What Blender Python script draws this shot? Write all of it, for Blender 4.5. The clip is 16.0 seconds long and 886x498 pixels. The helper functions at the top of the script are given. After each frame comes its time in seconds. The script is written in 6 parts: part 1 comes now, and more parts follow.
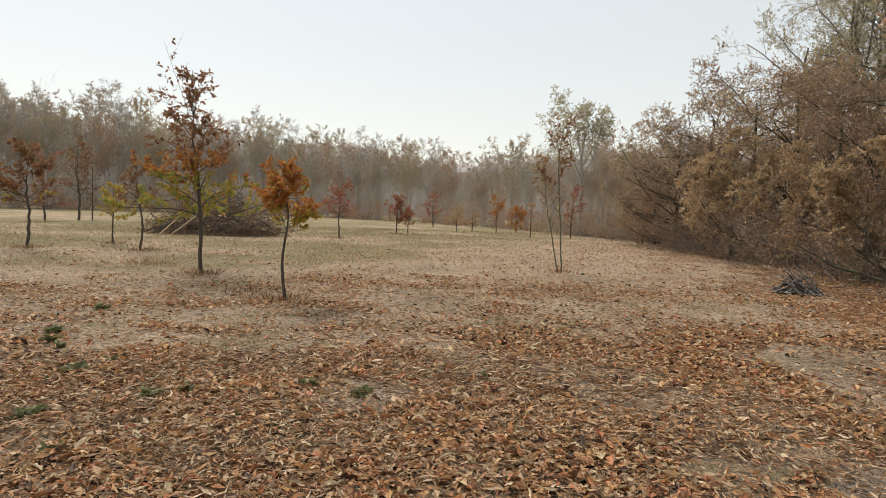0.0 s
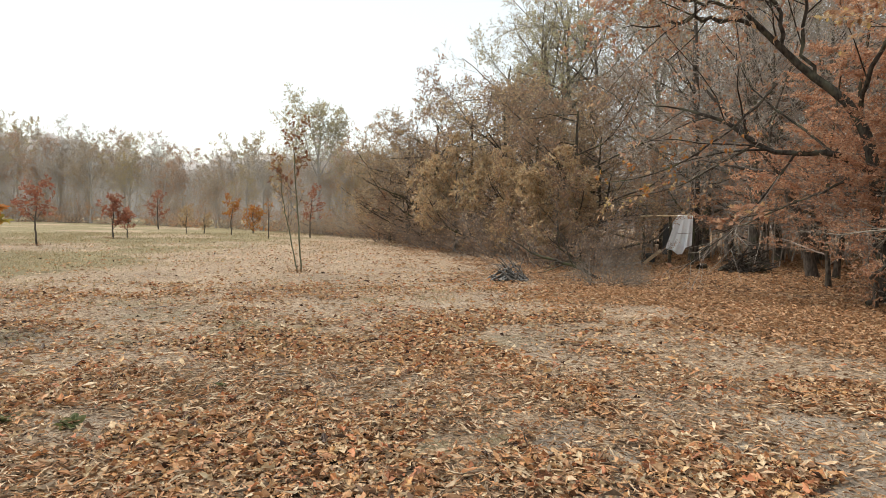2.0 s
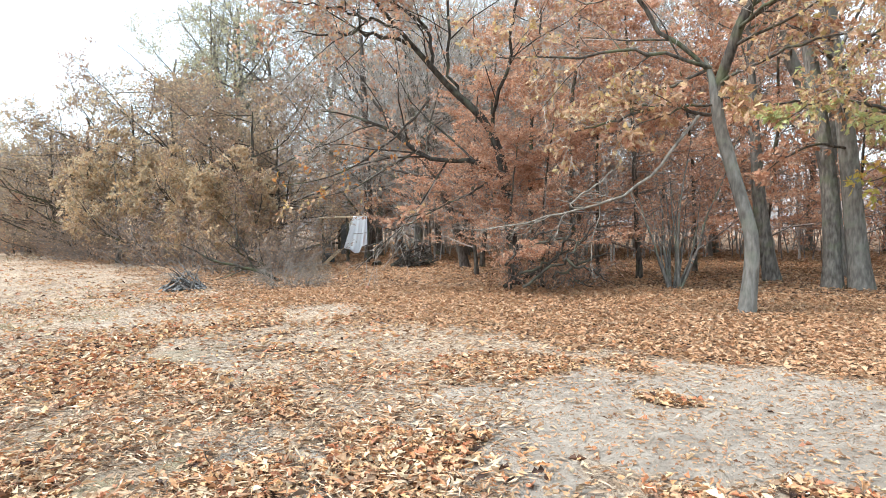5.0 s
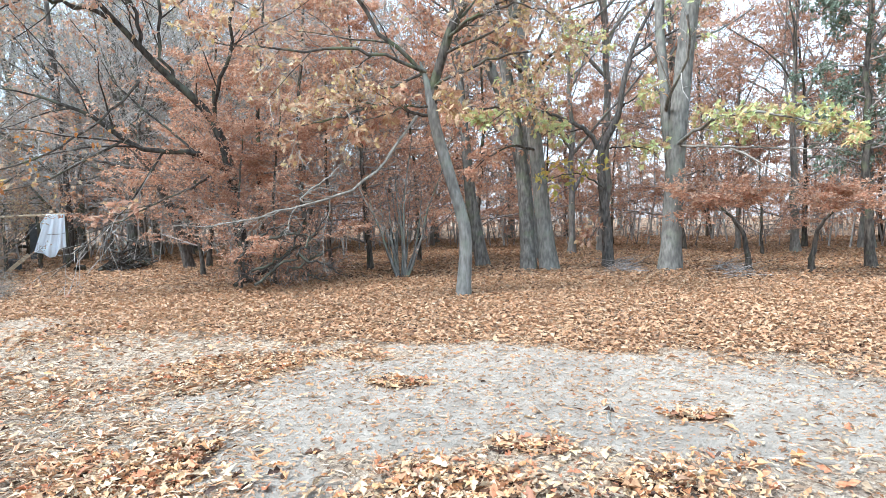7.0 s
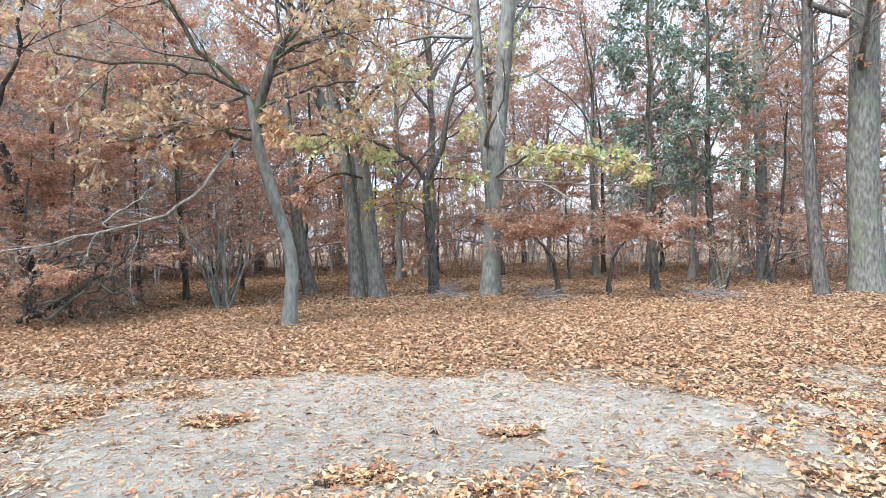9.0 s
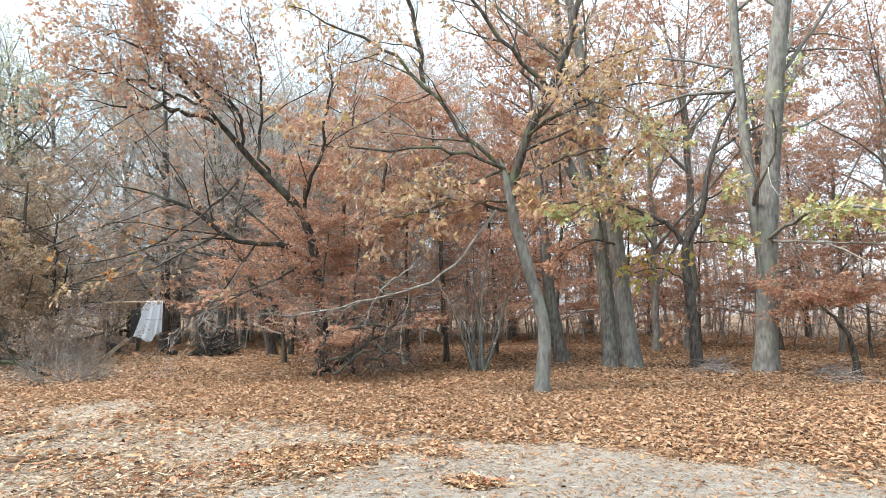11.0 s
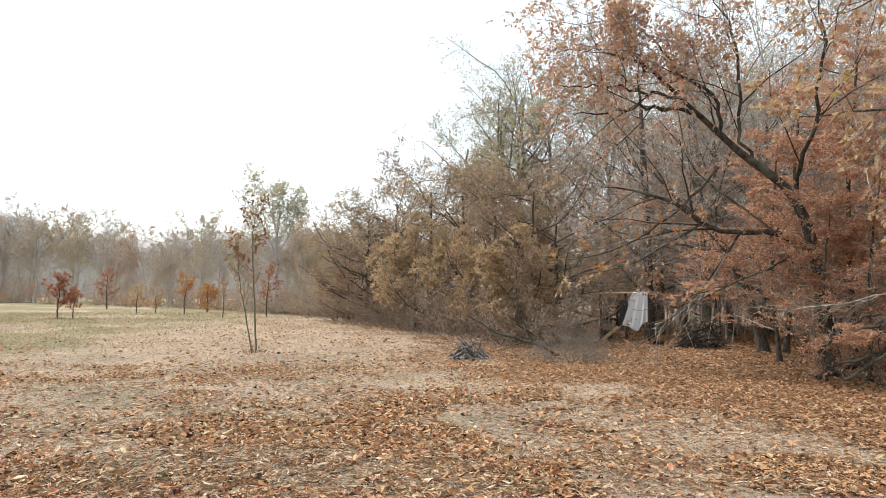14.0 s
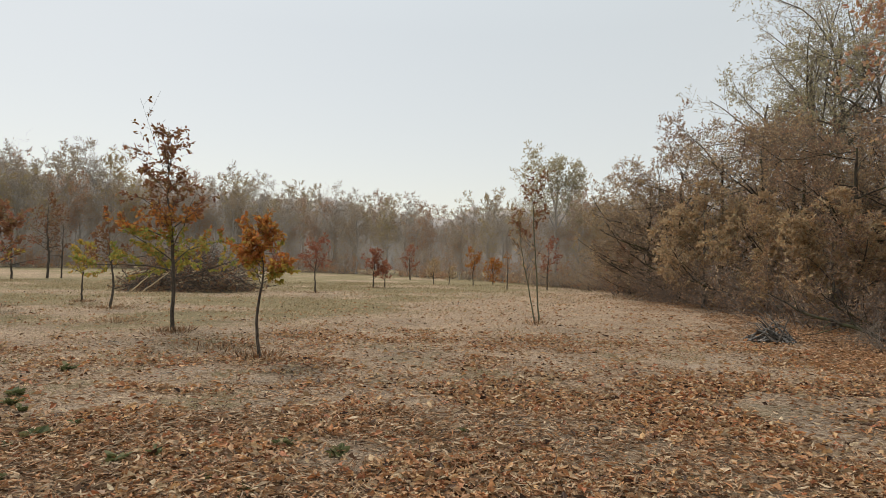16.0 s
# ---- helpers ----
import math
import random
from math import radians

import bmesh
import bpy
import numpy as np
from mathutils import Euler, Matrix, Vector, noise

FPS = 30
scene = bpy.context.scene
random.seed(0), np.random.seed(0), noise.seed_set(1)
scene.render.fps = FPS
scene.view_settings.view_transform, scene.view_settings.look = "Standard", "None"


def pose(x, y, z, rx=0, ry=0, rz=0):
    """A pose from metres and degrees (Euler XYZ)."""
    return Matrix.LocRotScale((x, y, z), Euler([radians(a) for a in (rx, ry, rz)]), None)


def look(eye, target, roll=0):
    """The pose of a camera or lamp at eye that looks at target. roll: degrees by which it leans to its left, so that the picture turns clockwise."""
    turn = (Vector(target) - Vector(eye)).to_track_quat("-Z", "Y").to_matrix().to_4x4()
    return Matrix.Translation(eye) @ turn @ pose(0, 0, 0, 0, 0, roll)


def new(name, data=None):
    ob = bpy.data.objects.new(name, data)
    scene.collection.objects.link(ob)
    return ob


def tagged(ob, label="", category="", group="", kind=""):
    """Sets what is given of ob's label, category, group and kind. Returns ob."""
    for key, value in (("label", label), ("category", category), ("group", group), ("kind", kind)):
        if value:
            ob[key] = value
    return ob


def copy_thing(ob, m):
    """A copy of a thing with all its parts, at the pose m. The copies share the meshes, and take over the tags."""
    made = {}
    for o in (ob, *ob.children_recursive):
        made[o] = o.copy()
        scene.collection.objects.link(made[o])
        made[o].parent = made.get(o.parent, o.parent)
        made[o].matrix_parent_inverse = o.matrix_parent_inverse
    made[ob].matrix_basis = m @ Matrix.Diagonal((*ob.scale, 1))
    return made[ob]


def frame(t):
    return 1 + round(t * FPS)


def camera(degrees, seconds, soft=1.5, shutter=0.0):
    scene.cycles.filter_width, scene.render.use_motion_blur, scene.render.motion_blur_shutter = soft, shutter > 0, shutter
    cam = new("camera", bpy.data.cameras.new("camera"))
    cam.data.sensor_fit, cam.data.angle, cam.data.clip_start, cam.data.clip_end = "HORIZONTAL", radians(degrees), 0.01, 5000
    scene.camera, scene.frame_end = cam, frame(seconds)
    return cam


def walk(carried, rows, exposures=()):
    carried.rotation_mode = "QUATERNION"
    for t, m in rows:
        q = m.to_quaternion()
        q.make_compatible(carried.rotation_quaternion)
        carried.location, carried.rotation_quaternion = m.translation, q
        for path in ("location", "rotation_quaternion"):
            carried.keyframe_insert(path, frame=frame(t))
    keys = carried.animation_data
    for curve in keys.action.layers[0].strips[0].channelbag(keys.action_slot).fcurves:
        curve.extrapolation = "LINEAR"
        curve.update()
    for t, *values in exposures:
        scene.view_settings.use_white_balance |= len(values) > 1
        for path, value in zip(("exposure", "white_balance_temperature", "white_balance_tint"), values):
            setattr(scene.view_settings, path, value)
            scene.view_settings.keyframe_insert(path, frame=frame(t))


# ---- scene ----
EYE = 1.6


def aim(yaw, pitch, roll):
    """Camera pose of a person turning on the spot: the lens swings 9 cm in front of the heel."""
    a = radians(yaw)
    return (Matrix.Translation((-0.09 * math.sin(a), 0.09 * math.cos(a), EYE))
            @ pose(0, 0, 0, 90 + pitch, 0, yaw) @ pose(0, 0, 0, 0, 0, roll))


# seconds, yaw, pitch, roll
WALK = [
    (0, 0.19, -3.61, 1.86),
    (0.5, -7.02, -3.24, 1.16),
    (1, -14.81, -3.61, 0.95),
    (1.5, -19.29, -3.10, 1.18),
    (2, -23.56, -3.07, 1.07),
    (2.5, -27.66, -2.59, 0.64),
    (3, -31.12, -2.28, 0.61),
    (3.5, -35.63, -2.70, 0.62),
    (3.7, -38.21, -2.59, 0.66),
    (4.4, -46.25, -2.60, 0.20),
    (5.1, -53.40, -2.65, -0.35),
    (5.8, -60.65, -2.54, -0.79),
    (6, -63.01, -2.23, -0.63),
    (6.5, -70.58, -2.71, -0.82),
    (7, -76.71, -3.45, -1.18),
    (7.5, -84.85, -3.98, -0.76),
    (8, -90.50, -3.71, -0.66),
    (8.2, -91.54, -3.74, -0.70),
    (9, -92.50, -1.15, -0.75),
    (9.7, -91.40, 2.45, -0.85),
    (10.3, -85.04, 4.43, -0.85),
    (10.5, -79.95, 5.53, -0.58),
    (11, -69.66, 5.23, -0.13),
    (11.5, -55.58, 6.90, -1.01),
    (12, -42.73, 5.58, 2.04),
    (12.5, -38.01, 4.72, 0.65),
    (13, -35.44, 3.82, 0.39),
    (13.5, -33.92, 4.07, 1.05),
    (14, -27.17, 4.20, 0.81),
    (14.5, -19.32, 4.05, 0.55),
    (15, -12.05, 3.56, 0.79),
    (15.5, -5.91, 2.41, 0.99),
    (16, -1.81, 1.36, 1.16),
]
cam = camera(71.3, 16.0, soft=0.7, shutter=0.0)
walk(cam, [(t, aim(a, b, c)) for t, a, b, c in WALK],
     exposures=[(0, 0.0, 7500, 14), (0.7, 0.02, 7500, 14), (1.5, 0.26, 7300, 13), (2.5, 0.54, 7200, 11), (3.7, 0.7, 7000, 10), (5.2, 1.45, 5850, 7), (6.0, 1.58, 5400, 5),
                (8.2, 1.48, 5400, 5), (10.3, 1.3, 5750, 6), (11.0, 1.3, 5950, 6), (11.6, 1.26, 6100, 7), (12.5, 1.03, 6500, 8), (13.5, 0.92, 6650, 9), (14.2, 0.58, 6900, 12),
                (14.8, 0.04, 7500, 15), (15.4, -0.2, 7450, 14), (16.0, -0.2, 7450, 14)])

# ---- light: a misty, overcast late-autumn day ----
SUN_UP, SUN_YAW = radians(52), radians(38)
world = bpy.data.worlds.new("overcast_sky")
scene.world = world
world.use_nodes = True
wn, wl = world.node_tree.nodes, world.node_tree.links
wn.clear()
w_out = wn.new("ShaderNodeOutputWorld")
w_add = wn.new("ShaderNodeAddShader")
w_sky = wn.new("ShaderNodeTexSky")
w_sky.sky_type, w_sky.sun_disc = "NISHITA", False
w_sky.sun_elevation, w_sky.sun_rotation = SUN_UP, -SUN_YAW
w_sky.air_density, w_sky.dust_density = 1.0, 0.8
w_bg1, w_bg2 = wn.new("ShaderNodeBackground"), wn.new("ShaderNodeBackground")
w_bg1.inputs[1].default_value = 0.05
w_tc, w_sep, w_ramp = wn.new("ShaderNodeTexCoord"), wn.new("ShaderNodeSeparateXYZ"), wn.new("ShaderNodeValToRGB")
w_ramp.color_ramp.elements[0].color = (0.77, 0.82, 0.81, 1)
w_mid = w_ramp.color_ramp.elements.new(0.35)
w_mid.color = (0.73, 0.83, 0.865, 1)
w_ramp.color_ramp.elements[2].color = (1.02, 1.27, 1.40, 1)
w_ramp.color_ramp.elements[2].position = 1.0
w_bg2.inputs[1].default_value = 0.77
wl.new(w_tc.outputs["Generated"], w_sep.inputs[0])
wl.new(w_sep.outputs[2], w_ramp.inputs[0])
wl.new(w_ramp.outputs[0], w_bg2.inputs[0])
wl.new(w_sky.outputs[0], w_bg1.inputs[0])
wl.new(w_bg1.outputs[0], w_add.inputs[0])
wl.new(w_bg2.outputs[0], w_add.inputs[1])
wl.new(w_add.outputs[0], w_out.inputs[0])

sun = new("sun", bpy.data.lights.new("sun", "SUN"))
sun.data.energy, sun.data.angle, sun.data.color = 3.0, radians(18), (1.0, 0.96, 0.9)
sun.matrix_world = look((0, 0, 30), (30 * math.sin(SUN_YAW) * math.cos(SUN_UP), -30 * math.cos(SUN_YAW) * math.cos(SUN_UP), 30 - 30 * math.sin(SUN_UP)))


# ---- materials ----
def material(name):
    m = bpy.data.materials.new(name)
    m.use_nodes = True
    n = m.node_tree.nodes
    n.clear()
    return m, n, m.node_tree.links


def ramp(n, stops, mode="LINEAR"):
    r = n.new("ShaderNodeValToRGB")
    r.color_ramp.interpolation = mode
    e = r.color_ramp.elements
    while len(e) < len(stops):
        e.new(0.5)
    for k, (p, c) in enumerate(stops):
        e[k].position, e[k].color = p, (*c, 1)
    return r


def leaf_material(name, colours, through_light=0.3, rough=0.6, blotch=0.8):
    """Dry or fresh leaves: every leaf takes its own tone, with darker blotches across it."""
    m, n, l = material(name)
    geo, tc = n.new("ShaderNodeNewGeometry"), n.new("ShaderNodeTexCoord")
    r = ramp(n, [((k + 0.5) / len(colours), c) for k, c in enumerate(colours)])
    l.new(geo.outputs["Random Per Island"], r.inputs[0])
    blot = n.new("ShaderNodeTexNoise")
    blot.inputs["Scale"].default_value = 38
    l.new(tc.outputs["Object"], blot.inputs["Vector"])
    shade = ramp(n, [(0.3, (0.62, 0.56, 0.5)), (0.65, (1.1, 1.08, 1.05))])
    l.new(blot.outputs[0], shade.inputs[0])
    mix = n.new("ShaderNodeMix")
    mix.data_type, mix.blend_type = "RGBA", "MULTIPLY"
    mix.inputs[0].default_value = blotch
    l.new(r.outputs[0], mix.inputs[6])
    l.new(shade.outputs[0], mix.inputs[7])
    p, t, s, o = n.new("ShaderNodeBsdfPrincipled"), n.new("ShaderNodeBsdfTranslucent"), n.new("ShaderNodeMixShader"), n.new("ShaderNodeOutputMaterial")
    p.inputs["Roughness"].default_value = rough
    p.inputs["Specular IOR Level"].default_value = 0.3
    s.inputs[0].default_value = through_light
    l.new(mix.outputs[2], p.inputs["Base Color"])
    l.new(mix.outputs[2], t.inputs["Color"])
    l.new(p.outputs[0], s.inputs[1])
    l.new(t.outputs[0], s.inputs[2])
    l.new(s.outputs[0], o.inputs[0])
    return m


def bark_material(name, light, dark, moss=None, scale=9.0, relief=0.6):
    """Bark: furrows that run along the stem, paler plates, and moss or lichen patches."""
    m, n, l = material(name)
    tc, mp = n.new("ShaderNodeTexCoord"), n.new("ShaderNodeMapping")
    mp.inputs["Scale"].default_value = (scale, scale, scale * 0.3)
    l.new(tc.outputs["Object"], mp.inputs[0])
    furrow = n.new("ShaderNodeTexNoise")
    furrow.inputs["Scale"].default_value, furrow.inputs["Detail"].default_value = 2.2, 6
    l.new(mp.outputs[0], furrow.inputs["Vector"])
    r = ramp(n, [(0.32, dark), (0.52, tuple((a + b) / 2 for a, b in zip(light, dark))), (0.68, light)])
    l.new(furrow.outputs[0], r.inputs[0])
    colour = r.outputs[0]
    if moss:
        big = n.new("ShaderNodeTexNoise")
        big.inputs["Scale"].default_value, big.inputs["Detail"].default_value = 2.3, 5
        l.new(tc.outputs["Object"], big.inputs["Vector"])
        mask = ramp(n, [(0.5, (0, 0, 0)), (0.66, (0.7, 0.7, 0.7))])
        l.new(big.outputs[0], mask.inputs[0])
        mix = n.new("ShaderNodeMix")
        mix.data_type = "RGBA"
        mix.inputs[7].default_value = (*moss, 1)
        l.new(mask.outputs[0], mix.inputs[0])
        l.new(colour, mix.inputs[6])
        colour = mix.outputs[2]
    p, o, b = n.new("ShaderNodeBsdfPrincipled"), n.new("ShaderNodeOutputMaterial"), n.new("ShaderNodeBump")
    p.inputs["Roughness"].default_value = 0.9
    p.inputs["Specular IOR Level"].default_value = 0.2
    b.inputs["Strength"].default_value, b.inputs["Distance"].default_value = relief, 0.03
    l.new(furrow.outputs[0], b.inputs["Height"])
    l.new(b.outputs[0], p.inputs["Normal"])
    l.new(colour, p.inputs["Base Color"])
    l.new(p.outputs[0], o.inputs[0])
    return m


def ground_material():
    """Sandy soil, short dull grass, chaff and leaf mould, told apart by the masks that the ground carries; the darkest
    tones also hold the shade between leaves.
    """
    m, n, l = material("sandy_soil")
    tc = n.new("ShaderNodeTexCoord")

    def noise_tex(scale, detail=5, rough=0.6):
        t = n.new("ShaderNodeTexNoise")
        t.inputs["Scale"].default_value, t.inputs["Detail"].default_value, t.inputs["Roughness"].default_value = scale, detail, rough
        l.new(tc.outputs["Object"], t.inputs["Vector"])
        return t

    def mixed(fac, a, b):
        x = n.new("ShaderNodeMix")
        x.data_type = "RGBA"
        for sock, v in ((0, fac), (6, a), (7, b)):
            if isinstance(v, (tuple, float)):
                x.inputs[sock].default_value = v if isinstance(v, float) else (*v, 1)
            else:
                l.new(v, x.inputs[sock])
        return x.outputs[2]

    def mask(name, wob, lo=0.4, hi=0.6):
        a, add, r = n.new("ShaderNodeAttribute"), n.new("ShaderNodeMath"), n.new("ShaderNodeMapRange")
        a.attribute_name = name
        add.operation = "ADD"
        l.new(a.outputs["Fac"], add.inputs[0])
        sub = n.new("ShaderNodeMath")
        sub.operation, sub.inputs[1].default_value = "MULTIPLY_ADD", 0.9
        sub.inputs[2].default_value = -0.45
        l.new(wob, sub.inputs[0])
        l.new(sub.outputs[0], add.inputs[1])
        r.inputs[1].default_value, r.inputs[2].default_value = lo, hi
        l.new(add.outputs[0], r.inputs[0])
        return r.outputs[0]

    fine, mid, big = noise_tex(70, 6, 0.75), noise_tex(4.2, 6, 0.65), noise_tex(0.5, 4)

    def fragments(scale, amount):
        warp = n.new("ShaderNodeMix")
        warp.data_type, warp.blend_type = "RGBA", "LINEAR_LIGHT"
        warp.inputs[0].default_value = amount
        l.new(tc.outputs["Object"], warp.inputs[6])
        l.new(mid.outputs["Color"], warp.inputs[7])
        cells = n.new("ShaderNodeTexVoronoi")
        cells.inputs["Scale"].default_value = scale
        l.new(warp.outputs[2], cells.inputs["Vector"])
        sep = n.new("ShaderNodeSeparateColor")
        l.new(cells.outputs["Color"], sep.inputs[0])
        return sep.outputs[0]

    debris = fragments(34, 0.1)
    # soil grains; the darkest stops paint in shaded gaps
    crumbs = ramp(n, [(0.34, (0.05, 0.031, 0.02)), (0.46, (0.35, 0.258, 0.18)), (0.63, (0.61, 0.485, 0.37))])
    l.new(fine.outputs[0], crumbs.inputs[0])
    bits = ramp(n, [(0.0, (0.025, 0.014, 0.009)), (0.25, (0.14, 0.072, 0.04)), (0.5, (0.44, 0.30, 0.195)), (0.78, (0.58, 0.44, 0.315)), (1.0, (0.69, 0.565, 0.435))])
    l.new(debris, bits.inputs[0])
    soil = mixed(0.5, crumbs.outputs[0], bits.outputs[0])
    sand = ramp(n, [(0.3, (0.29, 0.232, 0.182)), (0.5, (0.395, 0.324, 0.26)), (0.7, (0.49, 0.41, 0.335))])
    l.new(mid.outputs[0], sand.inputs[0])
    grass = ramp(n, [(0.3, (0.11, 0.09, 0.046)), (0.5, (0.25, 0.206, 0.118)), (0.7, (0.41, 0.335, 0.21))])
    l.new(fine.outputs[0], grass.inputs[0])
    # leaf mould; its near-black stops double as shade under the leaves
    mould = ramp(n, [(0.05, (0.022, 0.012, 0.008)), (0.35, (0.10, 0.052, 0.03)), (0.65, (0.28, 0.16, 0.09)), (0.95, (0.48, 0.33, 0.21))])
    l.new(fragments(17, 0.12), mould.inputs[0])
    colour = mixed(mask("grass", mid.outputs[0]), soil, grass.outputs[0])
    colour = mixed(mask("sand", mid.outputs[0]), colour, sand.outputs[0])
    colour = mixed(mask("litter", mid.outputs[0], 0.4, 0.7), colour, mould.outputs[0])
    tone = ramp(n, [(0.3, (0.8, 0.8, 0.8)), (0.7, (1.15, 1.13, 1.1))])
    l.new(big.outputs[0], tone.inputs[0])
    fin = n.new("ShaderNodeMix")
    fin.data_type, fin.blend_type = "RGBA", "MULTIPLY"
    fin.inputs[0].default_value = 1.0
    l.new(colour, fin.inputs[6])
    l.new(tone.outputs[0], fin.inputs[7])
    p, o, b = n.new("ShaderNodeBsdfPrincipled"), n.new("ShaderNodeOutputMaterial"), n.new("ShaderNodeBump")
    p.inputs["Roughness"].default_value = 0.95
    p.inputs["Specular IOR Level"].default_value = 0.15
    b.inputs["Strength"].default_value, b.inputs["Distance"].default_value = 0.9, 0.05
    l.new(fine.outputs[0], b.inputs["Height"])
    lumps = n.new("ShaderNodeBump")
    lumps.inputs["Strength"].default_value, lumps.inputs["Distance"].default_value = 0.8, 0.09
    l.new(noise_tex(9, 4, 0.6).outputs[0], lumps.inputs["Height"])
    l.new(lumps.outputs[0], b.inputs["Normal"])
    l.new(b.outputs[0], p.inputs["Normal"])
    l.new(fin.outputs[2], p.inputs["Base Color"])
    l.new(p.outputs[0], o.inputs[0])
    return m


def plain_material(name, a, b, scale, rough=0.8):
    m, n, l = material(name)
    tc, t = n.new("ShaderNodeTexCoord"), n.new("ShaderNodeTexNoise")
    t.inputs["Scale"].default_value, t.inputs["Detail"].default_value = scale, 6
    l.new(tc.outputs["Object"], t.inputs["Vector"])
    r = ramp(n, [(0.35, a), (0.65, b)])
    l.new(t.outputs[0], r.inputs[0])
    p, o, bp = n.new("ShaderNodeBsdfPrincipled"), n.new("ShaderNodeOutputMaterial"), n.new("ShaderNodeBump")
    bp.inputs["Strength"].default_value, bp.inputs["Distance"].default_value = 0.3, 0.01
    p.inputs["Roughness"].default_value = rough
    l.new(t.outputs[0], bp.inputs["Height"])
    l.new(bp.outputs[0], p.inputs["Normal"])
    l.new(r.outputs[0], p.inputs["Base Color"])
    l.new(p.outputs[0], o.inputs[0])
    return m


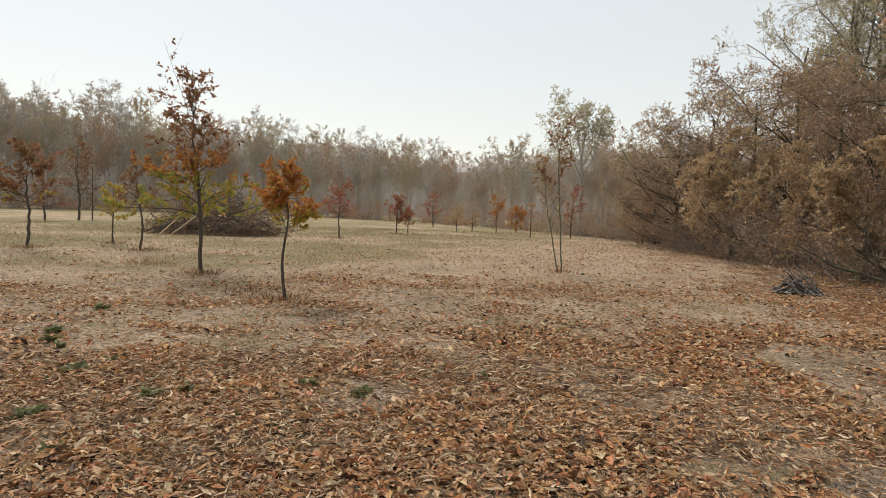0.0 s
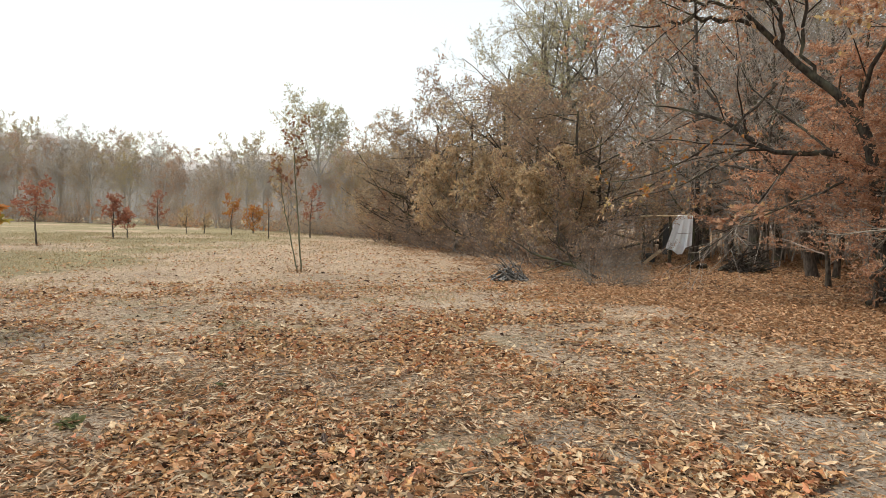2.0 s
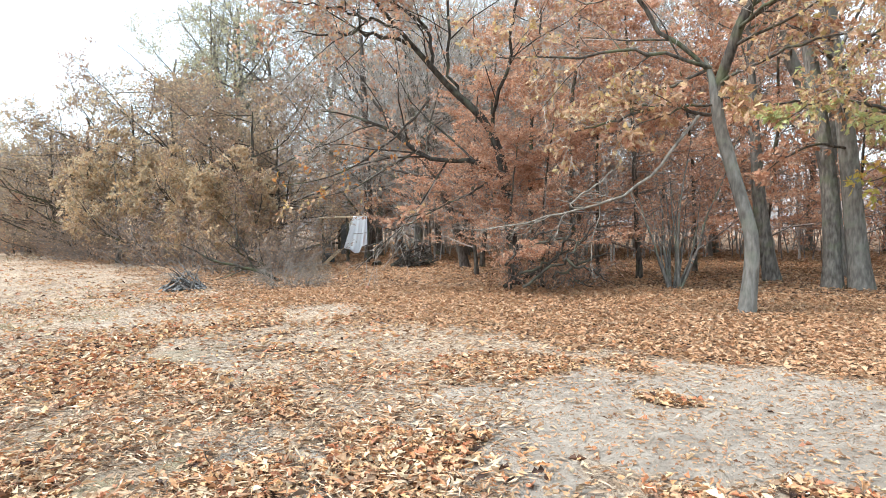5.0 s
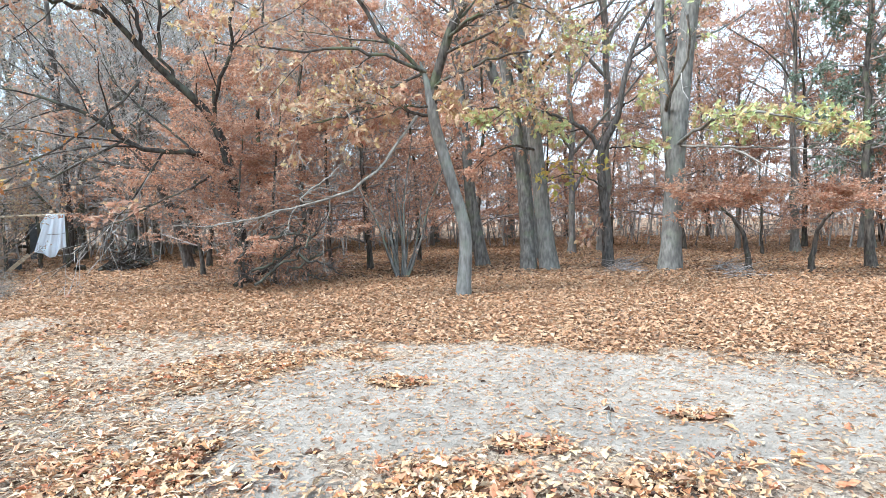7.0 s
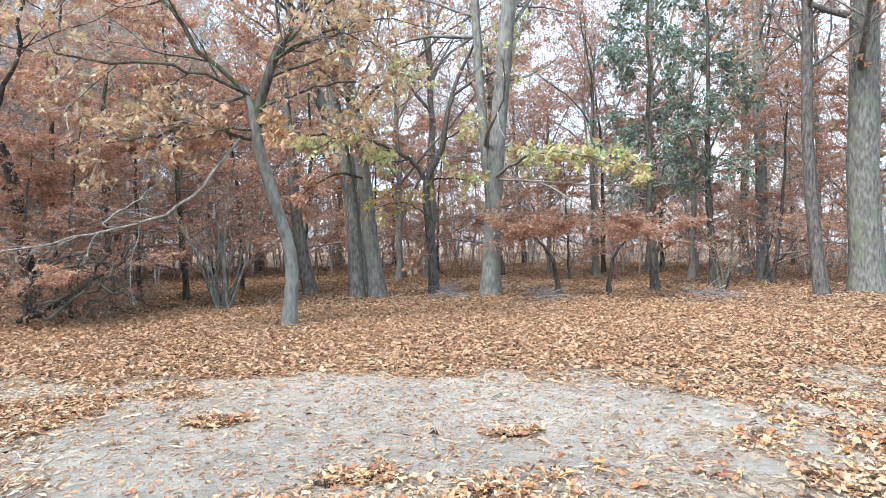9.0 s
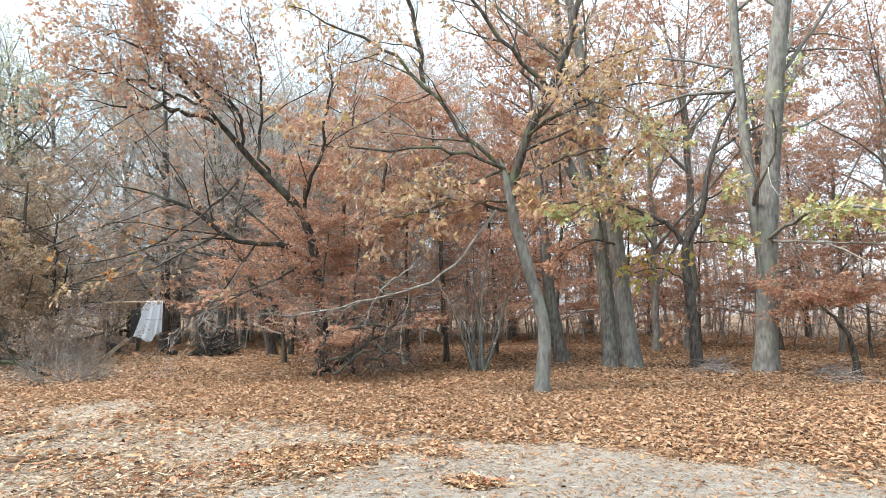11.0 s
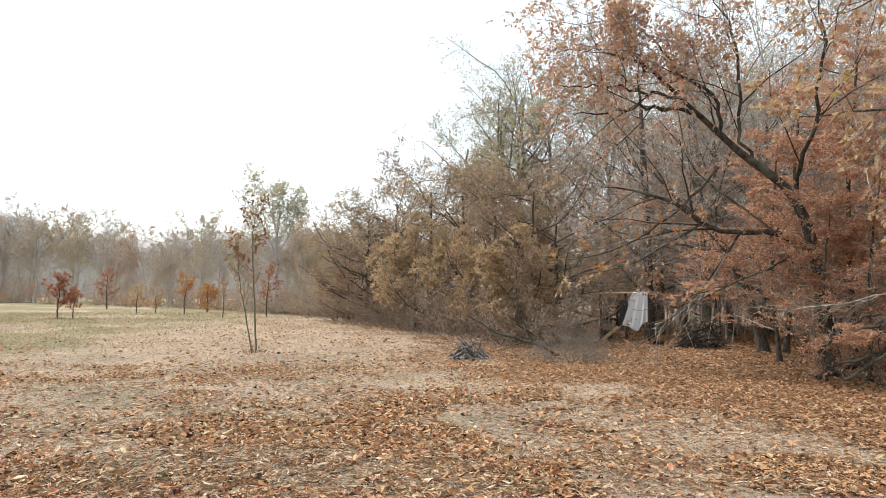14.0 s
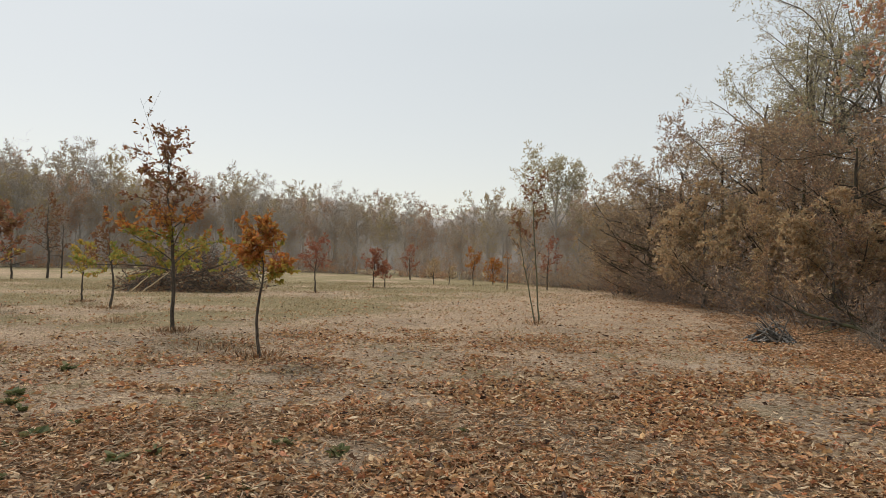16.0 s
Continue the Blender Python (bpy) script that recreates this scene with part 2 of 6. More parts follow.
M = {
    "ground": ground_material(),
    "bark_oak": bark_material("oak_bark", (0.21, 0.185, 0.158), (0.07, 0.06, 0.051), (0.14, 0.15, 0.09), 8.0, 0.9),
    "bark_grey": bark_material("grey_smooth_bark", (0.225, 0.203, 0.175), (0.10, 0.088, 0.074), (0.21, 0.21, 0.16), 7.0, 0.5),
    "bark_dark": bark_material("dark_mossy_bark", (0.13, 0.105, 0.082), (0.028, 0.022, 0.018), (0.10, 0.11, 0.05), 8.0, 0.9),
    "bark_black": bark_material("dark_rough_bark", (0.15, 0.125, 0.105), (0.045, 0.037, 0.031), None, 9.0, 1.0),
    "bark_darkest": bark_material("darkest_bark", (0.085, 0.068, 0.055), (0.02, 0.016, 0.013), (0.13, 0.13, 0.09), 9.0, 0.8),
    # lighter bark for the deep trees; the wood's haze is in this colour
    "bark_deep": bark_material("hazed_brown_grey_bark", (0.24, 0.205, 0.175), (0.11, 0.092, 0.078), (0.2, 0.2, 0.14), 7.0, 0.5),
    "twig_hedge": bark_material("dark_thicket_twigs", (0.30, 0.245, 0.205), (0.125, 0.1, 0.085), None, 6.0, 0.1),
    # far bark, lightened so that its colour carries the haze
    "bark_haze": bark_material("far_haze_grey_bark", (0.45, 0.42, 0.40), (0.30, 0.275, 0.255), (0.36, 0.36, 0.29), 6.0, 0.2),
    # grey-brown twigs, their tone raised to take in mist
    "twig": bark_material("hazed_grey_brown_twigs", (0.45, 0.40, 0.35), (0.24, 0.205, 0.175), None, 6.0, 0.1),
    # far twigs: haze painted in as a pale tone
    "twig_haze": bark_material("haze_pale_far_twigs", (0.50, 0.45, 0.40), (0.31, 0.27, 0.235), None, 4.0, 0.1),
    "twig_bare": bark_material("bleached_dead_wood", (0.31, 0.27, 0.22), (0.12, 0.10, 0.08), None, 8.0, 0.3),
    "stem_young": bark_material("young_oak_bark", (0.13, 0.11, 0.09), (0.045, 0.036, 0.03), None, 20.0, 0.4),
    "stem_green": bark_material("green_young_bark", (0.20, 0.20, 0.13), (0.09, 0.085, 0.055), None, 20.0, 0.3),
    "log_grey": bark_material("weathered_branch_bark", (0.34, 0.32, 0.30), (0.035, 0.03, 0.027), None, 12.0, 0.6),
    "brush": bark_material("brushwood", (0.34, 0.285, 0.25), (0.12, 0.095, 0.08), None, 10.0, 0.3),
    "litter_wood": leaf_material("fallen_tan_wood_leaves", [(0.43, 0.242, 0.130), (0.48, 0.294, 0.168), (0.38, 0.196, 0.100), (0.50, 0.330, 0.195), (0.29, 0.149, 0.080), (0.45, 0.242, 0.120), (0.51, 0.355, 0.220), (0.14, 0.072, 0.042), (0.46, 0.268, 0.148)], 0.2),
    "litter": leaf_material("fallen_oak_leaves", [(0.05, 0.024, 0.014), (0.50, 0.219, 0.093), (0.60, 0.353, 0.160), (0.60, 0.460, 0.299), (0.13, 0.064, 0.036), (0.55, 0.407, 0.247), (0.42, 0.214, 0.108), (0.64, 0.514, 0.345), (0.22, 0.102, 0.057), (0.50, 0.187, 0.088), (0.56, 0.374, 0.211), (0.38, 0.214, 0.118), (0.50, 0.268, 0.129)], 0.2),
    "chaff": leaf_material("straw_and_chips", [(0.55, 0.42, 0.29), (0.47, 0.34, 0.225), (0.34, 0.18, 0.095), (0.06, 0.035, 0.022), (0.50, 0.37, 0.25), (0.10, 0.05, 0.028), (0.46, 0.28, 0.15), (0.40, 0.19, 0.09)], 0.0, 0.8),
    "grass": leaf_material("dull_short_grass", [(0.30, 0.25, 0.135), (0.42, 0.335, 0.20), (0.54, 0.435, 0.285), (0.24, 0.205, 0.11), (0.46, 0.36, 0.23)], 0.3),
    "weed": leaf_material("green_weed_leaves", [(0.10, 0.12, 0.05), (0.15, 0.165, 0.07), (0.21, 0.205, 0.10)], 0.3),
    "leaf_orange": leaf_material("orange_oak_leaves", [(0.46, 0.17, 0.05), (0.55, 0.25, 0.07), (0.38, 0.13, 0.05), (0.52, 0.32, 0.09)], 0.45),
    "leaf_yellow": leaf_material("yellow_green_oak_leaves", [(0.44, 0.38, 0.09), (0.55, 0.42, 0.10), (0.30, 0.32, 0.08), (0.58, 0.34, 0.09)], 0.45),
    "leaf_green": leaf_material("fading_green_leaves", [(0.24, 0.30, 0.08), (0.35, 0.36, 0.10), (0.45, 0.38, 0.10), (0.50, 0.30, 0.09), (0.28, 0.34, 0.09)], 0.45),
    "leaf_lime": leaf_material("lime_and_gold_oak_leaves", [(0.46, 0.52, 0.22), (0.56, 0.58, 0.28), (0.62, 0.52, 0.22), (0.64, 0.46, 0.24), (0.58, 0.36, 0.20), (0.50, 0.55, 0.25)], 0.4),
    "leaf_redbrown": leaf_material("red_brown_oak_leaves", [(0.24, 0.11, 0.065), (0.32, 0.16, 0.09), (0.19, 0.085, 0.055), (0.35, 0.20, 0.10), (0.29, 0.20, 0.10)], 0.45),
    "leaf_red": leaf_material("dark_red_oak_leaves", [(0.36, 0.13, 0.09), (0.42, 0.18, 0.115), (0.29, 0.11, 0.08), (0.46, 0.25, 0.15)], 0.45),
    "leaf_rust": leaf_material("rust_brown_beech_leaves", [(0.40, 0.20, 0.125), (0.58, 0.32, 0.205), (0.66, 0.42, 0.285), (0.52, 0.265, 0.16), (0.71, 0.51, 0.365)], 0.6),
    "leaf_tan": leaf_material("tan_oak_leaves", [(0.52, 0.31, 0.19), (0.62, 0.45, 0.29), (0.44, 0.23, 0.13), (0.70, 0.57, 0.39), (0.60, 0.46, 0.18), (0.34, 0.18, 0.11)], 0.5),
    "leaf_gold": leaf_material("brown_gold_leaves", [(0.52, 0.38, 0.23), (0.62, 0.48, 0.30), (0.40, 0.27, 0.165), (0.66, 0.54, 0.37), (0.38, 0.33, 0.20), (0.33, 0.22, 0.145), (0.55, 0.36, 0.19)], 0.5),
    "leaf_umber": leaf_material("red_brown_thicket_leaves", [(0.36, 0.225, 0.15), (0.30, 0.175, 0.115), (0.46, 0.31, 0.20), (0.25, 0.155, 0.105), (0.52, 0.38, 0.24)], 0.45),
    "leaf_pink": leaf_material("pinkish_tan_oak_leaves", [(0.54, 0.29, 0.19), (0.64, 0.43, 0.30), (0.44, 0.21, 0.14), (0.68, 0.51, 0.37), (0.60, 0.41, 0.22), (0.38, 0.19, 0.125)], 0.55),
    # far leaf colours, brightened to stand in for haze
    "leaf_haze": leaf_material("far_hazed_brown_leaves", [(0.44, 0.31, 0.20), (0.50, 0.37, 0.24), (0.36, 0.25, 0.17), (0.48, 0.40, 0.25)], 0.35),
    "leaf_haze_orange": leaf_material("far_hazed_russet_leaves", [(0.52, 0.28, 0.15), (0.58, 0.34, 0.17), (0.44, 0.23, 0.14)], 0.35),
    "leaf_haze_yellow": leaf_material("far_hazed_yellow_leaves", [(0.55, 0.42, 0.18), (0.58, 0.43, 0.17), (0.46, 0.40, 0.20)], 0.35),
    "leaf_pale": leaf_material("pale_green_gold_leaves", [(0.44, 0.43, 0.28), (0.50, 0.46, 0.30), (0.38, 0.38, 0.25), (0.54, 0.46, 0.28)], 0.6),
    # ivy greens, lightened to include the haze before them
    "leaf_ever": leaf_material("evergreen_ivy_leaves", [(0.16, 0.20, 0.14), (0.22, 0.26, 0.19), (0.30, 0.335, 0.26), (0.12, 0.15, 0.10)], 0.25, 0.4),
    # backdrop tone with the haze mixed into its colour
    "distance": plain_material("haze_toned_distant_wood", (0.40, 0.365, 0.345), (0.50, 0.455, 0.43), 0.35, 1.0),
    "cloth": leaf_material("white_sheet_cloth", [(0.90, 0.91, 0.93), (0.92, 0.93, 0.95)], 0.08, 0.85, 0.1),
    "plank": plain_material("sawn_pale_timber", (0.42, 0.30, 0.18), (0.55, 0.42, 0.27), 14, 0.8),
    "tar": plain_material("black_sheeting", (0.03, 0.03, 0.03), (0.06, 0.055, 0.05), 9, 0.6),
}


# ---- geometry helpers ----
def unit(v):
    return v / np.maximum(np.linalg.norm(v, axis=-1, keepdims=True), 1e-9)


def lattice(x, y, seed=0):
    """Smooth random field between 0 and 1."""
    def h(i, j):
        s = np.sin(i * 127.1 + j * 311.7 + seed * 74.7) * 43758.5453
        return s - np.floor(s)
    i, j = np.floor(x), np.floor(y)
    u, v = x - i, y - j
    u, v = u * u * (3 - 2 * u), v * v * (3 - 2 * v)
    return (h(i, j) * (1 - u) + h(i + 1, j) * u) * (1 - v) + (h(i, j + 1) * (1 - u) + h(i + 1, j + 1) * u) * v


def clouds(x, y, size, seed=0):
    return (lattice(x / size, y / size, seed) * 0.5 + lattice(x / size * 2.1, y / size * 2.1, seed + 1) * 0.3
            + lattice(x / size * 4.3, y / size * 4.3, seed + 2) * 0.2)


def step(a, b, v):
    t = np.clip((v - a) / (b - a), 0, 1)
    return t * t * (3 - 2 * t)


def height(x, y):
    """The ground's height: nearly flat, with soft swells and small hummocks."""
    x, y = np.asarray(x, float), np.asarray(y, float)
    near = 1 - step(20, 60, np.hypot(x, y))
    return (0.07 * (clouds(x, y, 5.0, 3) - 0.5) + 0.035 * (clouds(x, y, 0.9, 9) - 0.5)) * near - 0.004


# trodden bare spots and spots where the leaves have drifted together
BARE = [(1.86, 3.74), (4.09, 6.02), (4.62, 10.52), (2.47, 10.84), (4.2, 2.19), (2.47, 6.9), (2.44, 4.05), (1.74, 6.14), (7.52, 8.26), (-0.77, 5.26),
        (0.12, 6.81), (4.91, 10.86), (1.3, 6.48), (1.67, 5.7), (-5.91, 12.06), (-0.33, 10.38), (4.18, 6.86)]
HEAPED = [(0.68, 5.18), (1.23, 4.46), (3.37, 4.78), (6.04, 3.53), (2.88, 2.84), (2.24, 3.3), (3.53, 8.43), (3.03, 6.27), (0.05, 4.77), (3.41, 2.75), (2.01, 7.3), (0.45, 4.2),
          (-2.24, 3.9), (-1.67, 4.59), (-0.72, 3.68), (0.57, 5.09), (1.12, 4.5), (-0.83, 6.6), (-2.98, 6.14), (0.84, 7.83), (2.97, 6.95), (1.22, 3.5), (-0.07, 4.29), (-1.56, 5.33), (5.88, 3.6), (3.2, 3.0)]


def zones(x, y):
    """How much sand, grass and leaf litter lies at a place, each from 0 to 1."""
    x, y = np.asarray(x, float), np.asarray(y, float)
    r, yaw = np.hypot(x, y), np.degrees(np.arctan2(-x, y))
    patch = clouds(x, y, 1.7, 20)
    e = np.hypot((x - 5.4) / 1.55, (y - 0.35) / 3.3)
    rag = 0.9 * (patch - 0.5) + 0.8 * (clouds(x, y, 0.6, 23) - 0.5)
    sand = 1 - step(0.55, 1.35, e + rag)
    e2 = np.hypot((x - 4.7) / 1.9, (y - 3.6) / 2.6)
    sand = np.maximum(sand, 0.42 * (1 - step(0.6, 1.3, e2 + rag)))
    wood = np.maximum(step(6.6, 8.0, x - 0.05 * y + 1.2 * (patch - 0.5)) * (1 - 0.75 * step(13, 20, y)), step(-36, -46, yaw) * step(8, 11, r))
    field = step(-30, -2, yaw) * step(7, 24, r + 9 * (patch - 0.5))
    streak = clouds(x, y * 2.2, 2.2, 40)
    litter = np.where(r < 9, 0.64, 0.56) * (0.1 + 1.0 * step(0.43, 0.58, streak)) * (0.5 + 0.5 * step(0.35, 0.6, clouds(x, y, 0.7, 44)))
    litter = litter * (1 - 0.8 * field * step(18, 34, r)) * (1 - 0.35 * field)
    right = step(-10, -24, yaw) * (1 - step(40, 70, r))
    litter = np.maximum(litter, right * (0.12 + 0.55 * step(0.42, 0.62, clouds(x, y * 1.6, 1.5, 27))))
    pale = step(-14, -36, yaw) * (1 - step(5.2, 8.5, r)) * (1 - step(-62, -75, yaw))
    litter = litter * (1 - 0.35 * pale)
    strewn = np.where(yaw < 0, 0.36, 0.29) * (1 - step(24, 34, r) * step(-12, -2, yaw)) * (1 - step(34, 44, r)) * (1 - 0.6 * step(8, 20, yaw) * step(8, 14, r))
    litter = np.maximum(litter, strewn * (0.45 + 0.8 * clouds(x, y * 1.8, 0.8, 71)))
    litter = np.maximum(litter, 0.98 * wood)
    litter = litter * (1 - (0.80 + 0.16 * step(0.4, 0.6, clouds(x, y, 0.8, 33))) * sand)
    clump = 0 * x
    for cx, cy, a, b in ((5.6, 1.85, 0.22, 0.5), (4.25, 0.45, 0.2, 0.42), (3.6, 0.75, 0.3, 0.75), (3.75, -0.3, 0.28, 0.5), (5.05, -0.75, 0.1, 0.3)):
        clump = np.maximum(clump, np.exp(-(((x - cx) / a) ** 2 + ((y - cy) / b) ** 2)))
    clump = step(0.2, 0.95, clump + 1.3 * (clouds(x, y, 0.45, 35) - 0.5)) * np.minimum(1, clump * 3)
    litter = np.maximum(litter, clump * 1.0)
    warp = 1.3 * (clouds(x, y, 0.55, 51) - 0.5) + 0.9 * (clouds(x, y, 0.16, 53) - 0.5)
    bare, heaped = 0 * x, 0 * x
    for cx, cy in BARE:
        bare = np.maximum(bare, 1 - step(0.55, 1.15, np.hypot(x - cx, y - cy) / (0.22 + 0.075 * math.hypot(cx, cy)) + warp))
    for cx, cy in HEAPED:
        heaped = np.maximum(heaped, 1 - step(0.5, 1.15, np.hypot(x - cx, y - cy) / (0.2 + 0.085 * math.hypot(cx, cy)) + warp))
    bare = bare * (1 - heaped)
    litter = np.maximum(litter * (1 - 0.62 * bare), 0.9 * heaped)
    sand = np.maximum(sand, 0.42 * bare) * (1 - heaped)
    grass = field * (0.4 + 0.45 * step(0.35, 0.65, clouds(x, y, 4.0, 60))) * (1 - 0.6 * step(6, -8, yaw) * (1 - step(26, 40, r)))
    sand = np.maximum(sand, 0.3 * pale + 0.42 * step(0.55, 0.68, clouds(x, y, 1.3, 80)) * (1 - wood) * (1 - step(14, 22, r)))
    grass = np.maximum(grass, 0.5 * step(0.52, 0.64, clouds(x, y, 1.2, 66)) * step(-42, -30, yaw) * (1 - step(13, 20, r)))
    return sand * (1 - clump), grass, np.clip(litter, 0, 1)


def mesh_of(name, verts, quads=None, tris=None, mat=None, smooth=True):
    me = bpy.data.meshes.new(name)
    quads = np.zeros((0, 4), int) if quads is None else np.asarray(quads)
    tris = np.zeros((0, 3), int) if tris is None else np.asarray(tris)
    me.vertices.add(len(verts))
    me.vertices.foreach_set("co", np.asarray(verts, np.float32).ravel())
    loops = np.concatenate([quads.ravel(), tris.ravel()]).astype(np.int32)
    me.loops.add(len(loops))
    me.loops.foreach_set("vertex_index", loops)
    sizes = np.concatenate([np.full(len(quads), 4), np.full(len(tris), 3)])
    me.polygons.add(len(sizes))
    me.polygons.foreach_set("loop_start", np.concatenate([[0], np.cumsum(sizes)[:-1]]).astype(np.int32) if len(sizes) else [])
    me.polygons.foreach_set("use_smooth", np.full(len(sizes), smooth))
    me.update(calc_edges=True)
    if mat:
        me.materials.append(M[mat])
    return me


def thing(name, label, category, place, group="", kind="", turn=0.0):
    ob = new(name)
    ob.empty_display_size = 0.2
    ob.matrix_basis = pose(*place, 0, 0, turn)
    return tagged(ob, label, category, group, kind)


def part(name, me, parent, label="", kind=""):
    ob = new(name, me)
    ob.parent = parent
    return tagged(ob, label, "", "", kind)


# ---- growth: bundles of tapering shoots, P (B, n+1, 3) and R (B, n+1) ----
def extend(rng, start, way, length, r0, r1, n, wob, lift):
    p, out = start.copy(), [start]
    d = way
    for k in range(n):
        d = unit(d + rng.normal(0, wob, d.shape) + np.array([0, 0, 1.0]) * lift)
        p = p + d * (length / n)[:, None]
        out.append(p)
    s = np.linspace(0, 1, n + 1) ** 0.85
    return np.stack(out, 1), r0[:, None] * (1 - s) + r1[:, None] * s


def points_on(bundle, who, t):
    P, R = bundle
    n = P.shape[1] - 1
    k = np.minimum((t * n).astype(int), n - 1)
    f = (t * n - k)[:, None]
    a, b = P[who, k], P[who, k + 1]
    return a + (b - a) * f, unit(b - a), R[who, k] * (1 - f[:, 0]) + R[who, k + 1] * f[:, 0]


def shoots(rng, bundle, per, lo, hi, angle, ratio, thin=0.6, n=4, wob=0.12, lift=0.05, flat=1.0, taper=0.25, fade=0.5, least=0.0):
    """Side shoots: per of them on every parent, between lo and hi of its length."""
    P, R = bundle
    B = len(P)
    who = np.repeat(np.arange(B), per)
    t = lo + (hi - lo) * ((np.tile(np.arange(per), B) + rng.uniform(0, 1, B * per)) / per)
    at, tan, rad = points_on(bundle, who, np.clip(t, 0, 0.999))
    side = rng.normal(0, 1, at.shape)
    side[:, 2] *= flat
    side = unit(side - tan * (side * tan).sum(1, keepdims=True))
    side[:, 2] *= flat
    a = np.radians(angle) * rng.uniform(0.7, 1.3, len(t))[:, None]
    way = unit(np.cos(a) * tan + np.sin(a) * unit(side))
    long = np.linalg.norm(np.diff(P, axis=1), axis=2).sum(1)[who]
    length = np.maximum(long * ratio * (1 - fade * (t - lo) / max(hi - lo, 1e-6)) * rng.uniform(0.65, 1.25, len(t)), least)
    r0 = np.maximum(rad * thin * rng.uniform(0.7, 1.05, len(t)), 0.0025)
    return extend(rng, at, way, length, r0, np.maximum(r0 * taper, 0.0018), n, wob, lift)


def stem(line, radii, n=14, rng=None, rough=0.0):
    """One shoot along a guiding line, smoothed, with its radii spread along it."""
    line, radii = np.array(line, float), np.array(radii, float)
    s = np.r_[0, np.cumsum(np.linalg.norm(np.diff(line, axis=0), axis=1))]
    u = np.linspace(0, s[-1], n + 1)
    q = np.stack([np.interp(u, s, line[:, k]) for k in range(3)], 1)
    for _ in range(2):
        q[1:-1] = 0.25 * q[:-2] + 0.5 * q[1:-1] + 0.25 * q[2:]
    if rng is not None and rough:
        q[1:] += rng.normal(0, rough, q[1:].shape)
    return q[None], np.interp(u, np.linspace(0, s[-1], len(radii)), radii)[None]


def joined(*bundles):
    """Bundles of one length laid together."""
    return np.concatenate([b[0] for b in bundles]), np.concatenate([b[1] for b in bundles])


def tubes(bundles, sides):
    """Vertices and quads of round, tapering tubes."""
    V, Q, base = [], [], 0
    for (P, R), k in zip(bundles, sides):
        B, m = P.shape[:2]
        if not B:
            continue
        tan = unit(np.gradient(P, axis=1))
        ref = np.where(np.abs(tan[:, :1, 2:3]) > 0.8, [[[1.0, 0, 0]]], [[[0, 0, 1.0]]]) + np.array([0.013, 0.021, 0])
        u = unit(np.cross(tan, np.broadcast_to(ref, tan.shape)))
        v = np.cross(tan, u)
        a = np.arange(k) / k * 2 * np.pi
        ring = P[:, :, None] + R[:, :, None, None] * (np.cos(a)[:, None] * u[:, :, None] + np.sin(a)[:, None] * v[:, :, None])
        V.append(ring.reshape(-1, 3))
        b, i, j = np.meshgrid(np.arange(B), np.arange(m - 1), np.arange(k), indexing="ij")
        o = base + (b * m + i) * k
        j2 = (j + 1) % k
        Q.append(np.stack([o + j, o + j2, o + k + j2, o + k + j], -1).reshape(-1, 4))
        base += B * m * k
    return (np.concatenate(V), np.concatenate(Q)) if V else (np.zeros((0, 3)), np.zeros((0, 4), int))


def wood(name, bundles, sides, mat):
    v, q = tubes(bundles, sides)
    return mesh_of(name, v, q, None, mat)


OAK = (np.array([(0, 0, 0), (0.22, 0.10, 0.02), (0.36, 0.25, 0.05), (0.46, 0.13, 0.03), (0.62, 0.29, 0.06), (0.74, 0.13, 0.02), (1, 0, -0.05),
                 (0.74, -0.13, 0.02), (0.62, -0.29, 0.06), (0.46, -0.13, 0.03), (0.36, -0.25, 0.05), (0.22, -0.10, 0.02), (0.46, 0, 0), (0.74, 0, -0.01)]),
       np.array([(0, 12, 1), (1, 12, 2), (2, 12, 3), (3, 12, 13), (3, 13, 4), (4, 13, 5), (5, 13, 6), (0, 11, 12), (11, 10, 12), (10, 9, 12), (9, 13, 12), (9, 8, 13), (8, 7, 13), (7, 6, 13)]))
BLADE = (np.array([(0, 0, 0), (0.5, 0.24, 0.07), (1, 0, 0), (0.5, -0.24, 0.07)]), np.array([(0, 2, 1), (0, 3, 2)]))
OVAL = (np.array([(0, 0, 0), (0.35, 0.26, 0.05), (0.75, 0.2, 0.04), (1, 0, -0.03), (0.75, -0.2, 0.04), (0.35, -0.26, 0.05)]), np.array([(0, 3, 2), (0, 2, 1), (0, 4, 3), (0, 5, 4)]))
CHIP = (np.array([(0, 0, 0), (0.5, 0.05, 0.02), (1, 0, 0), (0.5, -0.05, 0.0)]), np.array([(0, 2, 1), (0, 3, 2)]))


def leaves(rng, at, way, up, size, shape, mat, name="leaves", wide=1.0, jag=0.0):
    """Leaf blades: at and way (N, 3), up the rough facing, size (N,)."""
    tv, tf = shape
    u = unit(way)
    w = unit(up - u * (up * u).sum(1, keepdims=True))
    v = np.cross(w, u)
    curl = rng.uniform(0.4, 3.0, len(at))[:, None, None] if not jag else rng.uniform(-1.5, 4.5, len(at))[:, None, None]
    V = at[:, None] + size[:, None, None] * (tv[None, :, :1] * u[:, None] + wide * tv[None, :, 1:2] * v[:, None] + curl * tv[None, :, 2:3] * w[:, None])
    if jag:
        V = V + rng.normal(0, jag, V.shape) * size[:, None, None]
    F = tf[None] + (np.arange(len(at)) * len(tv))[:, None, None]
    return mesh_of(name, V.reshape(-1, 3), None, F.reshape(-1, 3), mat, False)


